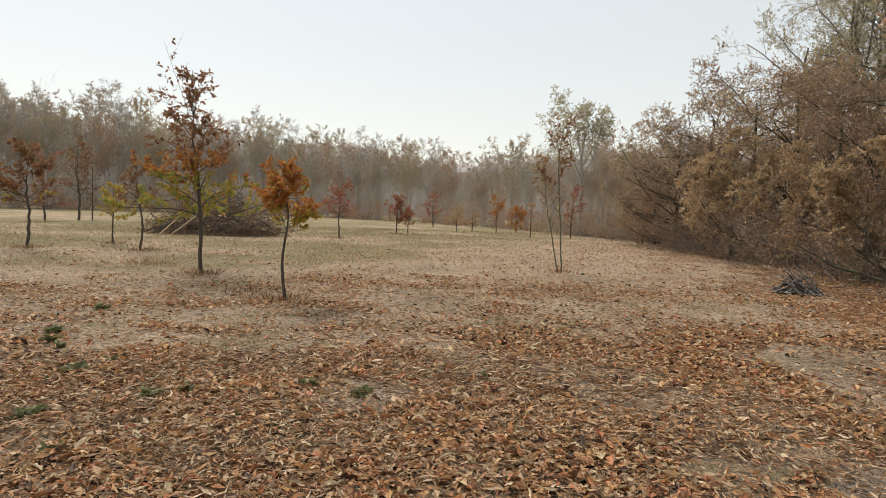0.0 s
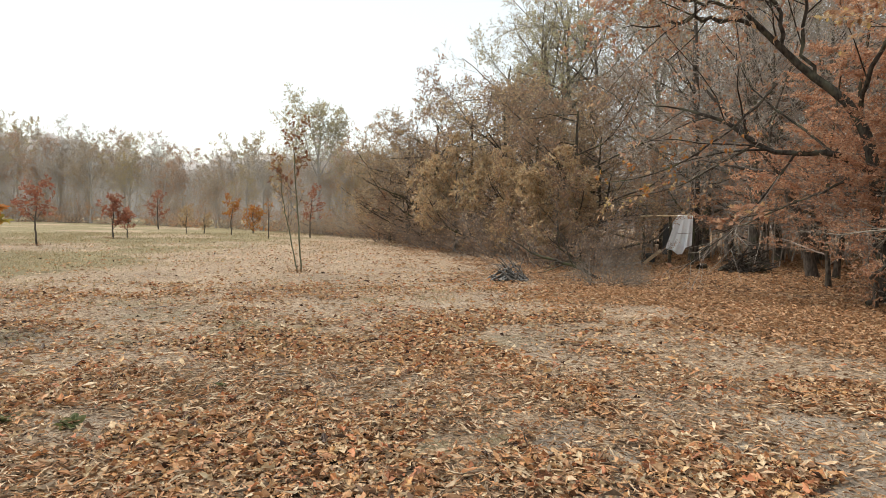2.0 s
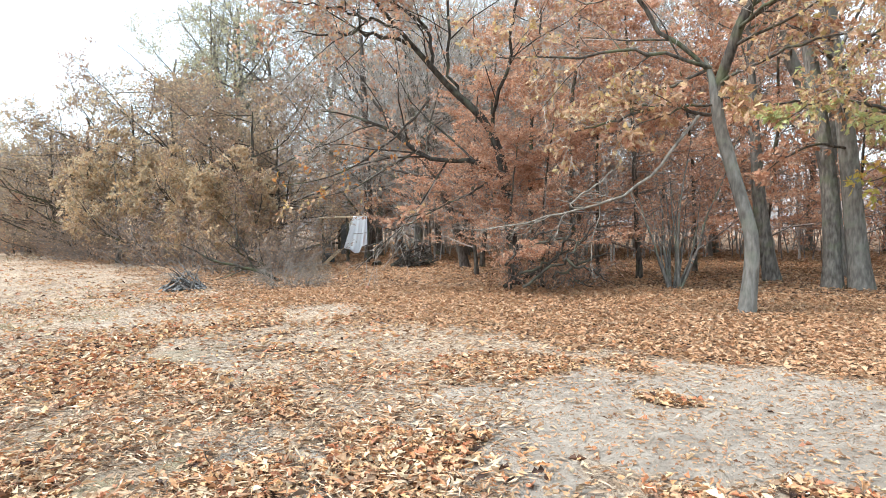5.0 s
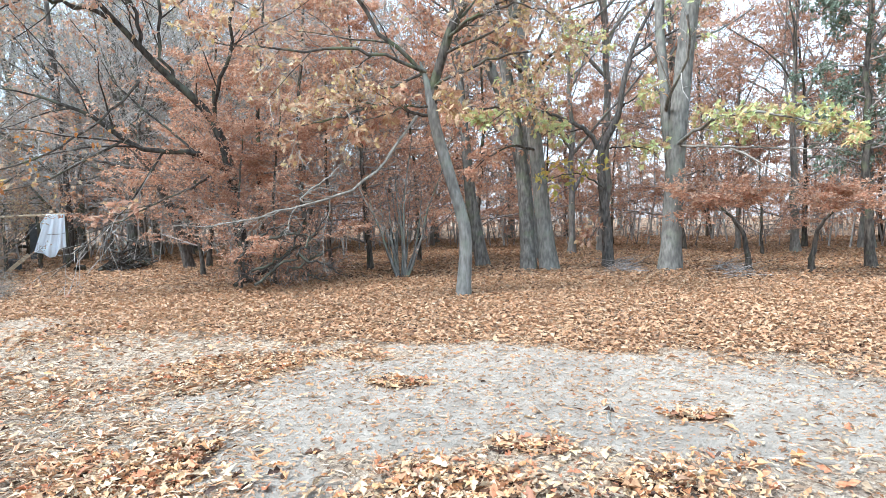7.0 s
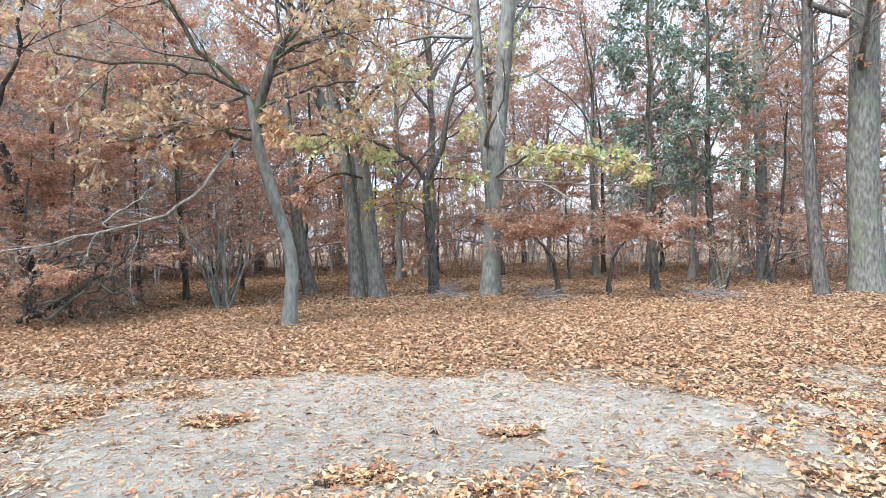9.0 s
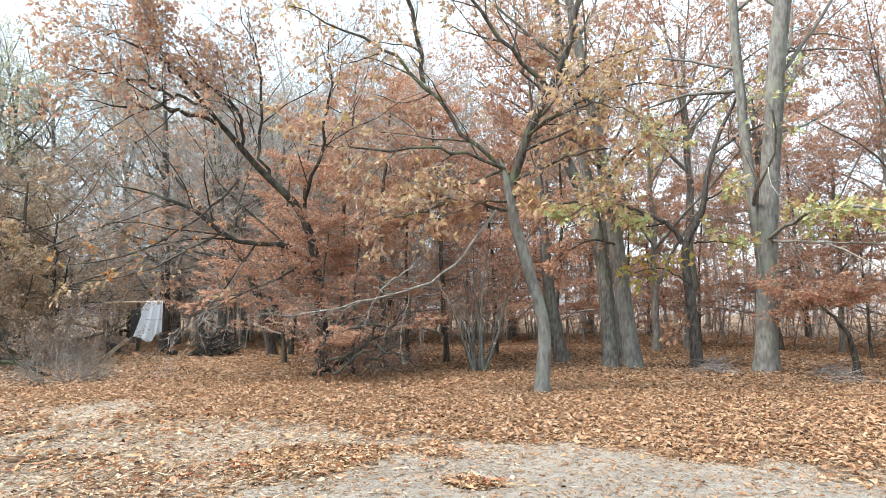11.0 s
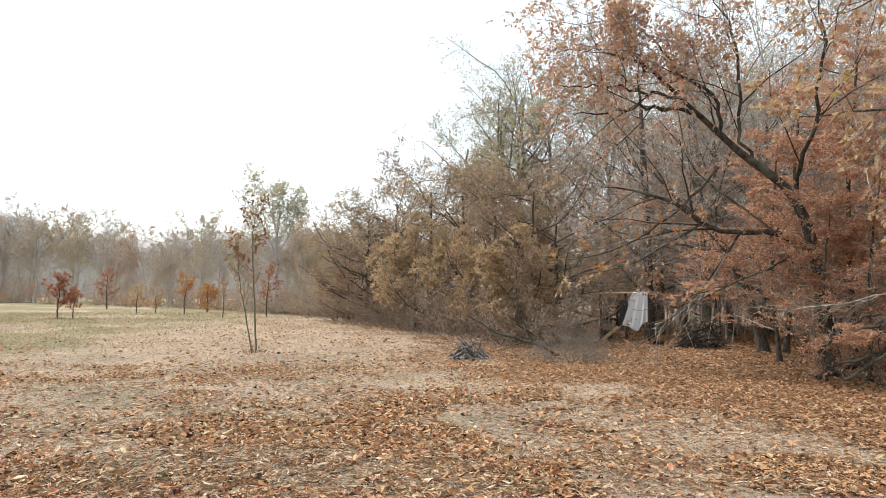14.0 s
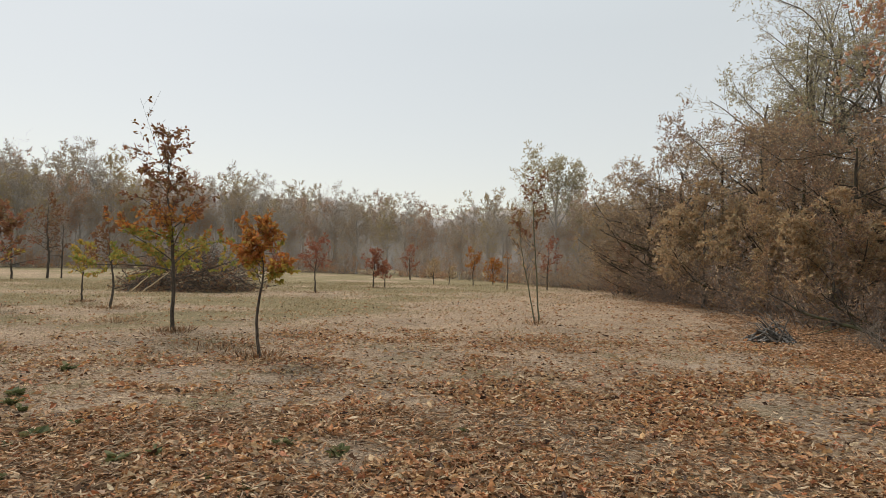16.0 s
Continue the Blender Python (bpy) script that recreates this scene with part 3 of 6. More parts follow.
def leaf_places(rng, bundle, per, lo=0.2, droop=0.3, spray=0.8):
    B = len(bundle[0])
    who = np.repeat(np.arange(B), per)
    at, tan, _ = points_on(bundle, who, rng.uniform(lo, 0.999, len(who)))
    way = unit(tan + rng.normal(0, spray, at.shape) - np.array([0, 0, droop]))
    return at + rng.normal(0, 0.01, at.shape), way


def foliage(rng, bundle, per, size, shape, mat, lo=0.2, droop=0.3, spray=0.8, flat=0.6, name="leaves", keep=None):
    at, way = leaf_places(rng, bundle, per, lo, droop, spray)
    if keep is not None:
        ok = keep(at)
        at, way = at[ok], way[ok]
    up = rng.normal(0, 1, at.shape) * (1 - flat) + np.array([0, 0, 1.0]) * flat
    return leaves(rng, at, way, up, size * rng.uniform(0.65, 1.2, len(at)), shape, mat, name)


# ---- the ground, to the horizon ----
s = np.linspace(-1, 1, 281)
gx = 5 + 17 * s + 700 * s ** 7
gy = 5 + 17 * s + 700 * s ** 7
X, Y = np.meshgrid(gx, gy)
i, j = np.meshgrid(np.arange(280), np.arange(280))
o = (j * 281 + i).ravel()
ground = new("ground", mesh_of("ground", np.stack([X, Y, height(X, Y)], -1).reshape(-1, 3), np.stack([o, o + 1, o + 282, o + 281], -1), None, "ground"))
tagged(ground, "sandy clearing floor with dull grass, bare soil and leaf mould", "ground", kind="structure")
for key, values in zip(("sand", "grass", "litter"), zones(X, Y)):
    ground.data.attributes.new(key, "FLOAT", "POINT").data.foreach_set("value", values.ravel().astype(np.float32))


def scatter(rng, count, r0, r1, yaw0, yaw1):
    r = np.sqrt(rng.uniform(r0 ** 2, r1 ** 2, count))
    a = np.radians(rng.uniform(yaw0, yaw1, count))
    return -r * np.sin(a), r * np.cos(a)


def strew(rng, x, y, size, shape, mat, name, label, lift=0.012, tilt=0.3, wide=1.0):
    a = rng.uniform(0, 2 * np.pi, len(x))
    at = np.stack([x, y, height(x, y) + lift * rng.uniform(0.3, 1.6, len(x))], 1)
    way = np.stack([np.cos(a), np.sin(a), rng.normal(0.05, tilt * 0.6, len(x))], 1)
    up = np.array([0, 0, 1.0]) + rng.normal(0, tilt, at.shape)
    ob = new(name, leaves(rng, at, way, up, size, shape, mat, name, wide, 0.045))
    return tagged(ob, label, "leaf litter" if "leaves" in name else "litter", kind="stuff")


LOBED = (np.array([(0, 0, 0), (0.30, 0.21, 0.05), (0.44, 0.09, 0.01), (0.64, 0.25, 0.06), (1, 0, -0.04), (0.64, -0.25, 0.05), (0.44, -0.09, 0.01), (0.30, -0.21, 0.06)]),
         np.array([(0, 2, 1), (0, 6, 2), (0, 7, 6), (2, 4, 3), (2, 6, 4), (6, 5, 4)]))
rng = np.random.default_rng(11)
for r0, r1, count, shape, big in ((2.2, 7.0, 66000, LOBED, 0.11), (2.2, 7.5, 70000, OVAL, 0.055), (7.0, 15, 190000, BLADE, 0.105), (15, 36, 250000, BLADE, 0.12)):
    x, y = scatter(rng, count, r0, r1, -134, 42)
    sandy, grassy, leafy_ = zones(x, y)
    cover = 0.05 * (1 - 0.85 * sandy) + 0.9 * step(0.14, 0.95, leafy_) * (1.0 if r0 < 15 else 0.85)
    ok = rng.uniform(0, 1, count) < cover
    x, y = x[ok], y[ok]
    wooded = x - 0.05 * y + 2.2 * (rng.uniform(0, 1, len(x)) - 0.5) > 6.4
    for under, mat, words in ((wooded, "litter_wood", "dry tan-brown leaves lying thick under the wood's edge"), (~wooded, "litter", "dry red-brown and orange oak leaves strewn on the clearing")):
        strew(rng, x[under], y[under], big * (0.35 + 0.75 * rng.uniform(0, 1, under.sum()) ** 1.2), shape, mat, "fallen_leaves", words, 0.025, 0.4, 0.95)
x, y = scatter(rng, 150000, 2.2, 14, -134, 42)
ok = rng.uniform(0, 1, len(x)) < np.where(np.degrees(np.arctan2(-x, y)) > -45, 0.85, 0.45) * (0.15 + 0.85 * step(0.4, 0.6, clouds(x, y, 1.1, 90))) * (1 - 0.6 * zones(x, y)[0])
x, y = x[ok], y[ok]
strew(rng, x, y, 0.025 + 0.11 * rng.uniform(0, 1, len(x)) ** 2, CHIP, "chaff", "straw_litter", "pale straw, chips and twigs among the leaves", 0.02, 0.2, 1.25)
x, y = scatter(rng, 60000, 3.0, 9.5, -115, -45)
ok = rng.uniform(0, 1, len(x)) < 0.5 * zones(x, y)[0]
x, y = x[ok], y[ok]
strew(rng, x, y, 0.012 + 0.05 * rng.uniform(0, 1, len(x)) ** 2, BLADE, "litter_wood", "crushed_leaf_litter", "small crushed brown leaf bits trodden into the sand", 0.008, 0.2, 0.9)
x, y = scatter(rng, 95000, 2.2, 7, -60, 42)
ok = rng.uniform(0, 1, len(x)) < (0.15 + 0.85 * step(0.4, 0.6, clouds(x, y, 0.9, 95))) * (1 - 0.8 * zones(x, y)[0])
x, y = x[ok], y[ok]
strew(rng, x, y, 0.035 + 0.10 * rng.uniform(0, 1, len(x)) ** 2, CHIP, "chaff", "straw_litter", "shredded straw and leaf scraps on the clearing floor", 0.035, 0.3, 1.15)
x, y = scatter(rng, 150000, 5, 48, -26, 42)
ok = rng.uniform(0, 1, len(x)) < zones(x, y)[1] * (0.25 + 0.75 * step(0.42, 0.6, clouds(x, y, 1.6, 97)))
x, y = x[ok], y[ok]
up = np.stack([rng.normal(0, 0.5, len(x)), rng.normal(0, 0.5, len(x)), np.full(len(x), 0.7)], 1)
tagged(new("grass_blades", leaves(rng, np.stack([x, y, height(x, y)], 1), up, rng.normal(0, 1, up.shape), rng.uniform(0.03, 0.095, len(x)) * (1 + np.hypot(x, y) / 45), CHIP, "grass", "grass_blades", 1.6)),
       "short dull green and straw-coloured grass of the field", "grass", kind="stuff")


# ---- trees ----
def flared(radius, length):
    s = np.linspace(0, 1, 15)
    return radius * (1 + 0.55 * np.exp(-s * length / 0.28)) * (1 - 0.75 * s ** 1.2)


def rounded(bundle, dome, tall):
    """Press shoots that stick out of a rounded crown back towards its shell; dome: half width, middle height and half height as shares of the tree."""
    c, a = np.array([0, 0, dome[1] * tall]), np.array([dome[0], dome[0], dome[2]]) * tall
    q = (bundle[0] - c) / a
    rho = np.linalg.norm(q, axis=-1, keepdims=True)
    to = np.where(rho < 0.7, rho, 0.7 + 0.4 * np.tanh((rho - 0.7) / 0.4))
    return c + q * (to / np.maximum(rho, 1e-6)) * a, bundle[1]


def forest_tree(seed, tall, radius, bark, twig, leaf=None, clear=0.35, majors=7, leafy=2, leaf_size=0.1, spread=34, name="forest_tree",
                label="", lean=(0, 0), shape=BLADE, per=(9, 7, 3), droop=0.25, twigw=1.0, lift=0.05, reach=0.78, dome=None, thin=0.66, top=0.66, inner=False, fade=0.35):
    """A grown tree: a trunk that breaks up into rising limbs, with branches, fine twigs and what leaves are left."""
    g = np.random.default_rng(seed)
    line = [(0, 0, -0.1), (lean[0] * 0.3 + g.normal(0, 0.1), lean[1] * 0.3 + g.normal(0, 0.1), tall * 0.3), (lean[0], lean[1], tall * top)]
    if top > 0.7:
        line.insert(2, (g.normal(0, 0.25), g.normal(0, 0.25), tall * 0.62))
    trunk = stem(line, flared(radius, tall) * (1 - np.linspace(0, 0.9, 15) ** 2 if top > 0.7 else 1), 14, g, radius * 0.3)
    ob = thing(name, label, "tree", (0, 0, 0))
    l1 = shoots(g, trunk, majors, clear / top, 0.99, spread, reach, thin, 8, 0.12, lift, fade=fade)
    l2 = shoots(g, l1, per[0], 0.15, 0.98, 48, 0.40, 0.55, 4, 0.16, 0.04, fade=0.4)
    l3 = shoots(g, l2, per[1], 0.15, 0.98, 44, 0.50, 0.6, 2, 0.2, 0.03, least=0.3)
    l4 = shoots(g, l3, per[2], 0.2, 0.98, 40, 0.55, 0.7, 1, 0.2, 0.02, least=0.25)
    l4 = (l4[0], np.maximum(l4[1], 0.0035) * twigw)
    if dome:
        l1, l2, l3, l4 = (rounded(b, dome, tall) for b in (l1, l2, l3, l4))
    part("trunk", wood("trunk", [trunk], [9], bark), ob)
    part("branchwork", wood("branchwork", [l1, l2], [6, 3], bark), ob, kind="stuff")
    part("fine_twig_work", wood("fine_twig_work", [l3, l4], [3, 3], twig), ob, kind="stuff")
    if leaf:
        part("foliage", foliage(g, l3 if inner else l4, leafy, leaf_size, shape, leaf, droop=droop), ob, kind="stuff")
    return ob


def place_copies(models, spots, group):
    """Lay copies of the models at (x, y, scale, turn); the models themselves take the first spots."""
    for k, (x, y, size, turn) in enumerate(spots):
        m = models[k % len(models)]
        where = Matrix.Translation((x, y, float(height(x, y)))) @ Matrix.Rotation(radians(turn), 4, "Z")
        if k < len(models):
            m.scale = (size,) * 3
            m.matrix_basis = where @ Matrix.Diagonal((size, size, size, 1))
            m["group"] = group
        else:
            c = copy_thing(m, where)
            c.scale = (size,) * 3


# far woods round the field; their paleness is haze put into the colours
FAR = dict(lift=0.04, twigw=4.0, reach=0.62, per=(9, 7, 3), thin=0.6, inner=True)
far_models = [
    forest_tree(101, 12.5, 0.17, "bark_haze", "twig_haze", "leaf_haze", 0.22, 12, 3, 0.1, 42, label="bare haze-grey far woodland tree with a few brown leaves", **FAR),
    forest_tree(102, 12.5, 0.15, "bark_haze", "twig_haze", "leaf_haze_orange", 0.22, 12, 8, 0.13, 42, label="haze-paled russet far woodland tree, leaves half fallen", **FAR),
    forest_tree(103, 12.5, 0.18, "bark_haze", "twig_haze", None, 0.24, 12, 0, 0.16, 38, label="bare haze-grey far woodland tree with fine twigs", **FAR),
    forest_tree(104, 12.5, 0.15, "bark_haze", "twig_haze", "leaf_haze_yellow", 0.22, 12, 8, 0.13, 42, label="haze-paled yellowish far woodland tree at the field's edge", **FAR),
    forest_tree(105, 12.5, 0.16, "bark_haze", "twig_haze", "leaf_haze", 0.22, 12, 8, 0.13, 42, label="haze-paled brown far woodland tree, thinly leaved", **FAR),
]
g = np.random.default_rng(5)
spots = []
edge_yaw, edge_far = [-24, -19, -13.6, -7, -0.7, 9.6, 20, 28, 44], [37, 41, 47, 57, 68, 88, 97, 100, 96]
tall_yaw, tall_up = [-24, -16, -10, -3, 3, 7, 15, 22, 28, 33, 44], [9.0, 7.6, 7.2, 6.6, 6.8, 7.6, 7.9, 8.6, 9.1, 9.7, 9.7]
for row in range(3):
    for yaw in np.arange(-22, 43, 2.0 + 0.6 * row):
        a = yaw + g.uniform(-1.0, 1.0)
        far = np.interp(a, edge_yaw, edge_far) + 2 + row * 8 + g.uniform(-2.5, 2.5)
        top = (far * math.tan(radians(np.interp(a, tall_yaw, tall_up))) + 1.6) * (0.86, 1.0, 1.06)[row] * g.uniform(0.85, 1.1)
        spots.append((-far * math.sin(radians(a)), far * math.cos(radians(a)), top / 12.5, g.uniform(0, 360)))
place_copies(far_models, spots, "far woodland trees")


def thicket(seed, wide, tall, stems, twig, leaf, leafy, leaf_size, name, label, per=(6, 7), shape=BLADE, category="shrub"):
    """A dense shrub of many stems that fan out from the ground."""
    g = np.random.default_rng(seed)
    a, r = g.uniform(0, 2 * np.pi, stems), np.sqrt(g.uniform(0, 1, stems)) * wide * 0.35
    start = np.stack([np.cos(a) * r, np.sin(a) * r, np.full(stems, -0.05)], 1)
    way = unit(np.stack([np.cos(a) * r / wide * 3.4, np.sin(a) * r / wide * 3.4, np.full(stems, 0.9)], 1) + g.normal(0, 0.3, (stems, 3)))
    long = tall * g.uniform(0.6, 1.05, stems)
    l0 = extend(g, start, way, long, 0.008 + 0.004 * long, np.full(stems, 0.004), 7, 0.2, -0.02)
    l1 = shoots(g, l0, per[0], 0.15, 0.98, 55, 0.36, 0.6, 4, 0.2, 0.02)
    l2 = shoots(g, l1, per[1], 0.1, 0.98, 50, 0.5, 0.6, 2, 0.22, 0.0, least=0.2)
    ob = thing(name, label, category, (0, 0, 0))
    part("stem_work", wood("stem_work", [l0], [5], "brush"), ob, kind="stuff")
    part("twig_work", wood("twig_work", [l1, l2], [3, 3], twig), ob, kind="stuff")
    if leaf:
        part("foliage", foliage(g, l2, leafy, leaf_size, shape, leaf), ob, kind="stuff")
    return ob


def wood_mass(name, label, seed, x, y, tall, twig, leaf, per, leafy, leaf_size, angle, thick, lift=0.05, flat=1.0):
    """The crowded, uncountable growth of a wood seen from outside: stems, boughs, twigs and leaves."""
    g = np.random.default_rng(seed)
    n = len(x)
    ob = thing(name, label, "woodland", (0, 0, 0), kind="stuff")
    start = np.stack([x, y, height(x, y) - 0.05], 1)
    l0 = extend(g, start, unit(np.array([0, 0, 1.0]) + g.normal(0, 0.1, (n, 3))), tall, thick * (0.4 + tall / 14), np.full(n, 0.008), 7, 0.1, 0.03)
    l1 = shoots(g, l0, per[0], 0.08, 0.98, angle, 0.34, 0.6, 2, 0.16, lift, flat, fade=0.6, least=0.7)
    l2 = shoots(g, l1, per[1], 0.1, 0.98, 46, 0.5, 0.7, 1, 0.2, lift, flat, least=0.4)
    l2 = (l2[0], np.maximum(l2[1], 0.006))
    part("stem_mass", wood("stem_mass", [l0, l1], [4, 3], twig), ob, kind="stuff")
    part("twig_mass", wood("twig_mass", [l2], [3], twig), ob, kind="stuff")
    if leaf:
        part("foliage", foliage(g, l2, leafy, leaf_size, BLADE, leaf, 0.1), ob, kind="stuff")
    return ob


# crowded far growth in the same haze-lightened twig and leaf colours
for k, (leaf, count, leafy, words) in enumerate((("leaf_haze", 330, 2, "crowded haze-paled grey-brown far woodland growth, nearly bare"), ("leaf_haze_orange", 220, 3, "haze-paled russet patches of far woodland growth"),
                                                ("leaf_haze_yellow", 120, 3, "haze-paled yellow-brown patches of far woodland growth"))):
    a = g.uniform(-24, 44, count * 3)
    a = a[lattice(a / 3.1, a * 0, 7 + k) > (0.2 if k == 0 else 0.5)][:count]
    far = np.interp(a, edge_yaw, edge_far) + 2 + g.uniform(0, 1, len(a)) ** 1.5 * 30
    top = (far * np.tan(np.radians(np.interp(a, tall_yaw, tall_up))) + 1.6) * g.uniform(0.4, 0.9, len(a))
    wood_mass("far_woodland", words, 210 + k, -far * np.sin(np.radians(a)), far * np.cos(np.radians(a)), top, "twig_haze", leaf, (9, 4), leafy, 0.14, 56, 0.04, 0.02)

# undergrowth along the far edge, haze in its twig and leaf colours
brush_models = [thicket(201, 4.0, 3.2, 16, "twig_haze", "leaf_haze", 1, 0.12, "edge_shrub", "haze-grey leafless undergrowth at the wood's edge"),
                thicket(202, 3.6, 2.4, 16, "twig_haze", "leaf_haze_orange", 2, 0.12, "edge_shrub", "haze-paled brown undergrowth shrub at the wood's edge")]
spots = []
for yaw in np.arange(-23, 43, 1.5):
    a = yaw + g.uniform(-0.7, 0.7)
    far = np.interp(a, edge_yaw, edge_far) + g.uniform(-1, 1.5)
    spots.append((-far * math.sin(radians(a)), far * math.cos(radians(a)), g.uniform(0.8, 1.25) * (0.8 + far / 200), g.uniform(0, 360)))
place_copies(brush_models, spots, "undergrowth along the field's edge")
dusky_models = [thicket(203, 3.4, 2.3, 26, "twig", "leaf_haze", 1, 0.1, "edge_shrub", "dense dusky grey undergrowth shrub beside the field", (7, 6))]
spots = []
for yaw in np.arange(-24.5, -9.5, 1.25):
    far = np.interp(yaw, edge_yaw, edge_far) - 1 + g.uniform(-1, 1)
    spots.append((-far * math.sin(radians(yaw)), far * math.cos(radians(yaw)), g.uniform(0.85, 1.2), g.uniform(0, 360)))
place_copies(dusky_models, spots, "dusky undergrowth beside the field")


def distant_wood(name, yaw0, yaw1, far, tops, seed):
    """An added wooded ridge far behind everything, haze in its colour, with an uneven crest."""
    yaws = np.linspace(yaw0, yaw1, 420)
    crest = far * np.tan(np.radians(np.interp(yaws, *tops))) + 1.6
    crest = crest * (0.82 + 0.36 * clouds(yaws, yaws * 0, 2.0, seed)) + 1.4 * (lattice(yaws * 4, yaws * 0, seed + 5) - 0.5)
    rows = []
    for back, share in ((0, -0.05), (0.5, 0.45), (2, 0.8), (5, 1.0), (30, 0.9)):
        d = far + back + 1.5 * lattice(yaws * 3 + back, yaws * 0, seed + 9)
        rows.append(np.stack([-d * np.sin(np.radians(yaws)), d * np.cos(np.radians(yaws)), crest * share], 1))
    i, j = np.meshgrid(np.arange(419), np.arange(4))
    o = (j * 420 + i).ravel()
    tagged(new(name, mesh_of(name, np.concatenate(rows), np.stack([o, o + 1, o + 421, o + 420], -1), None, "distance")), "added far backdrop of wood, haze in its grey-brown colour", "backdrop", kind="structure")


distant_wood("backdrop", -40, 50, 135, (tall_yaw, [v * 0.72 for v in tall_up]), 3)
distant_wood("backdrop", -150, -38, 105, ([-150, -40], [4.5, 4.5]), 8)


def at_yaw(yaw, far):
    return -far * math.sin(radians(yaw)), far * math.cos(radians(yaw))


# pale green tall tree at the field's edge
ash = forest_tree(120, 10.8, 0.16, "bark_haze", "twig_haze", "leaf_pale", 0.3, 11, 3, 0.14, 40, "edge_tree", "tall pale green and gold leafy tree at the field's edge", twigw=1.8, reach=0.62)
place_copies([ash], [(*at_yaw(-12.2, 48), 1.13, 20)], "")

# the tall thicket that closes the field
HEDGE = dict(per=(9, 7, 3), twigw=1.7, lift=0.015, dome=(0.46, 0.46, 0.52), thin=0.6)
hedge_models = [
    forest_tree(131, 9.2, 0.13, "bark_dark", "twig_hedge", "leaf_gold", 0.04, 16, 4, 0.105, 70, "thicket_tree", "dense brown-gold hedge tree with crowded twigs", **HEDGE),
    forest_tree(132, 8.4, 0.12, "bark_dark", "twig_hedge", "leaf_gold", 0.03, 16, 2, 0.105, 72, "thicket_tree", "dense grey-brown hedge tree, leaves half fallen", **HEDGE),
    forest_tree(133, 9.0, 0.12, "bark_dark", "twig_hedge", "leaf_umber", 0.04, 16, 3, 0.105, 72, "thicket_tree", "dense red-brown hedge tree with dull leaves", **HEDGE),
]
spots = [(*at_yaw(-20.3, 36), 1.0, 0), (*at_yaw(-22.8, 33), 1.16, 40), (*at_yaw(-26, 31.5), 1.16, 80), (*at_yaw(-29, 28), 1.0, 150),
         (*at_yaw(-32, 26), 1.0, 210), (*at_yaw(-35.5, 24), 0.95, 260), (*at_yaw(-37.5, 25.5), 0.8, 300), (*at_yaw(-31, 34), 1.2, 330), (*at_yaw(-37, 32), 1.2, 20), (*at_yaw(-43, 33), 1.0, 120), (*at_yaw(-18.6, 38.5), 0.72, 70), (*at_yaw(-21.6, 34.5), 0.9, 200)]
place_copies(hedge_models, spots, "thicket trees beside the field")
# bare trees whose pale twig colour stands for haze
bare_models = [forest_tree(134, 9.4, 0.12, "bark_oak", "twig_haze", None, 0.12, 14, 0, 0.1, 56, "bare_tree", "bare grey tree with dense fine twigs in a haze-pale colour", per=(10, 8, 3), twigw=1.4, lift=0.03)]
place_copies(bare_models, [(*at_yaw(-46.5, 28), 1.25, 15), (*at_yaw(-51, 25), 1.2, 75), (*at_yaw(-54.5, 28), 1.35, 140), (*at_yaw(-48.5, 36), 1.6, 200)], "bare trees behind the shelter")
low_models = [thicket(205, 4.6, 3.4, 34, "twig_hedge", "leaf_umber", 1, 0.09, "thicket_shrub", "tangled grey-brown shrub at the thicket's foot", (8, 8))]
spots = [(*at_yaw(-24, 30.5), 0.9, 0), (*at_yaw(-28, 26.5), 1.0, 70), (*at_yaw(-31.5, 24), 1.0, 130), (*at_yaw(-35, 21), 1.0, 200), (*at_yaw(-36.3, 20.5), 0.7, 260), (*at_yaw(-21, 35.5), 0.9, 300), (*at_yaw(-19.2, 36.5), 0.8, 20), (*at_yaw(-22.6, 31.5), 0.9, 90), (*at_yaw(-26, 28.5), 0.9, 150)]
place_copies(low_models, spots, "shrubs at the thicket's foot")

# tall bare trees behind the thicket
TALL = dict(per=(9, 7, 3), twigw=1.5, lift=0.02, reach=0.62, dome=(0.36, 0.66, 0.4), thin=0.68, top=0.62)
tall_models = [forest_tree(141, 15.5, 0.17, "bark_oak", "twig_hedge", "leaf_pale", 0.3, 12, 3, 0.115, 58, "tall_tree", "tall thinly leaved tree above the thicket", **TALL),
               forest_tree(142, 17, 0.18, "bark_oak", "twig", "leaf_pale", 0.32, 12, 1, 0.115, 56, "tall_tree", "tall nearly bare grey tree with fine twigs", **TALL)]
spots = [(*at_yaw(-29.3, 42), 1.22, 0), (*at_yaw(-32.5, 40), 1.25, 100), (*at_yaw(-35.8, 43), 1.2, 160), (*at_yaw(-34.5, 41), 1.4, 200), (*at_yaw(-37, 38), 1.35, 300), (*at_yaw(-42, 39), 1.3, 50), (*at_yaw(-46, 35), 1.2, 150),
         (*at_yaw(-41, 52), 1.1, 90), (*at_yaw(-51, 40), 1.05, 220), (*at_yaw(-55, 31), 1.0, 280), (*at_yaw(-60, 33), 1.05, 15), (*at_yaw(-65, 30), 0.95, 65), (*at_yaw(-70, 35), 1.1, 115), (*at_yaw(-76, 32), 1.0, 165), (*at_yaw(-83, 36), 1.1, 215), (*at_yaw(-52, 29), 1.0, 265)]
place_copies(tall_models, spots, "tall trees behind the thicket")

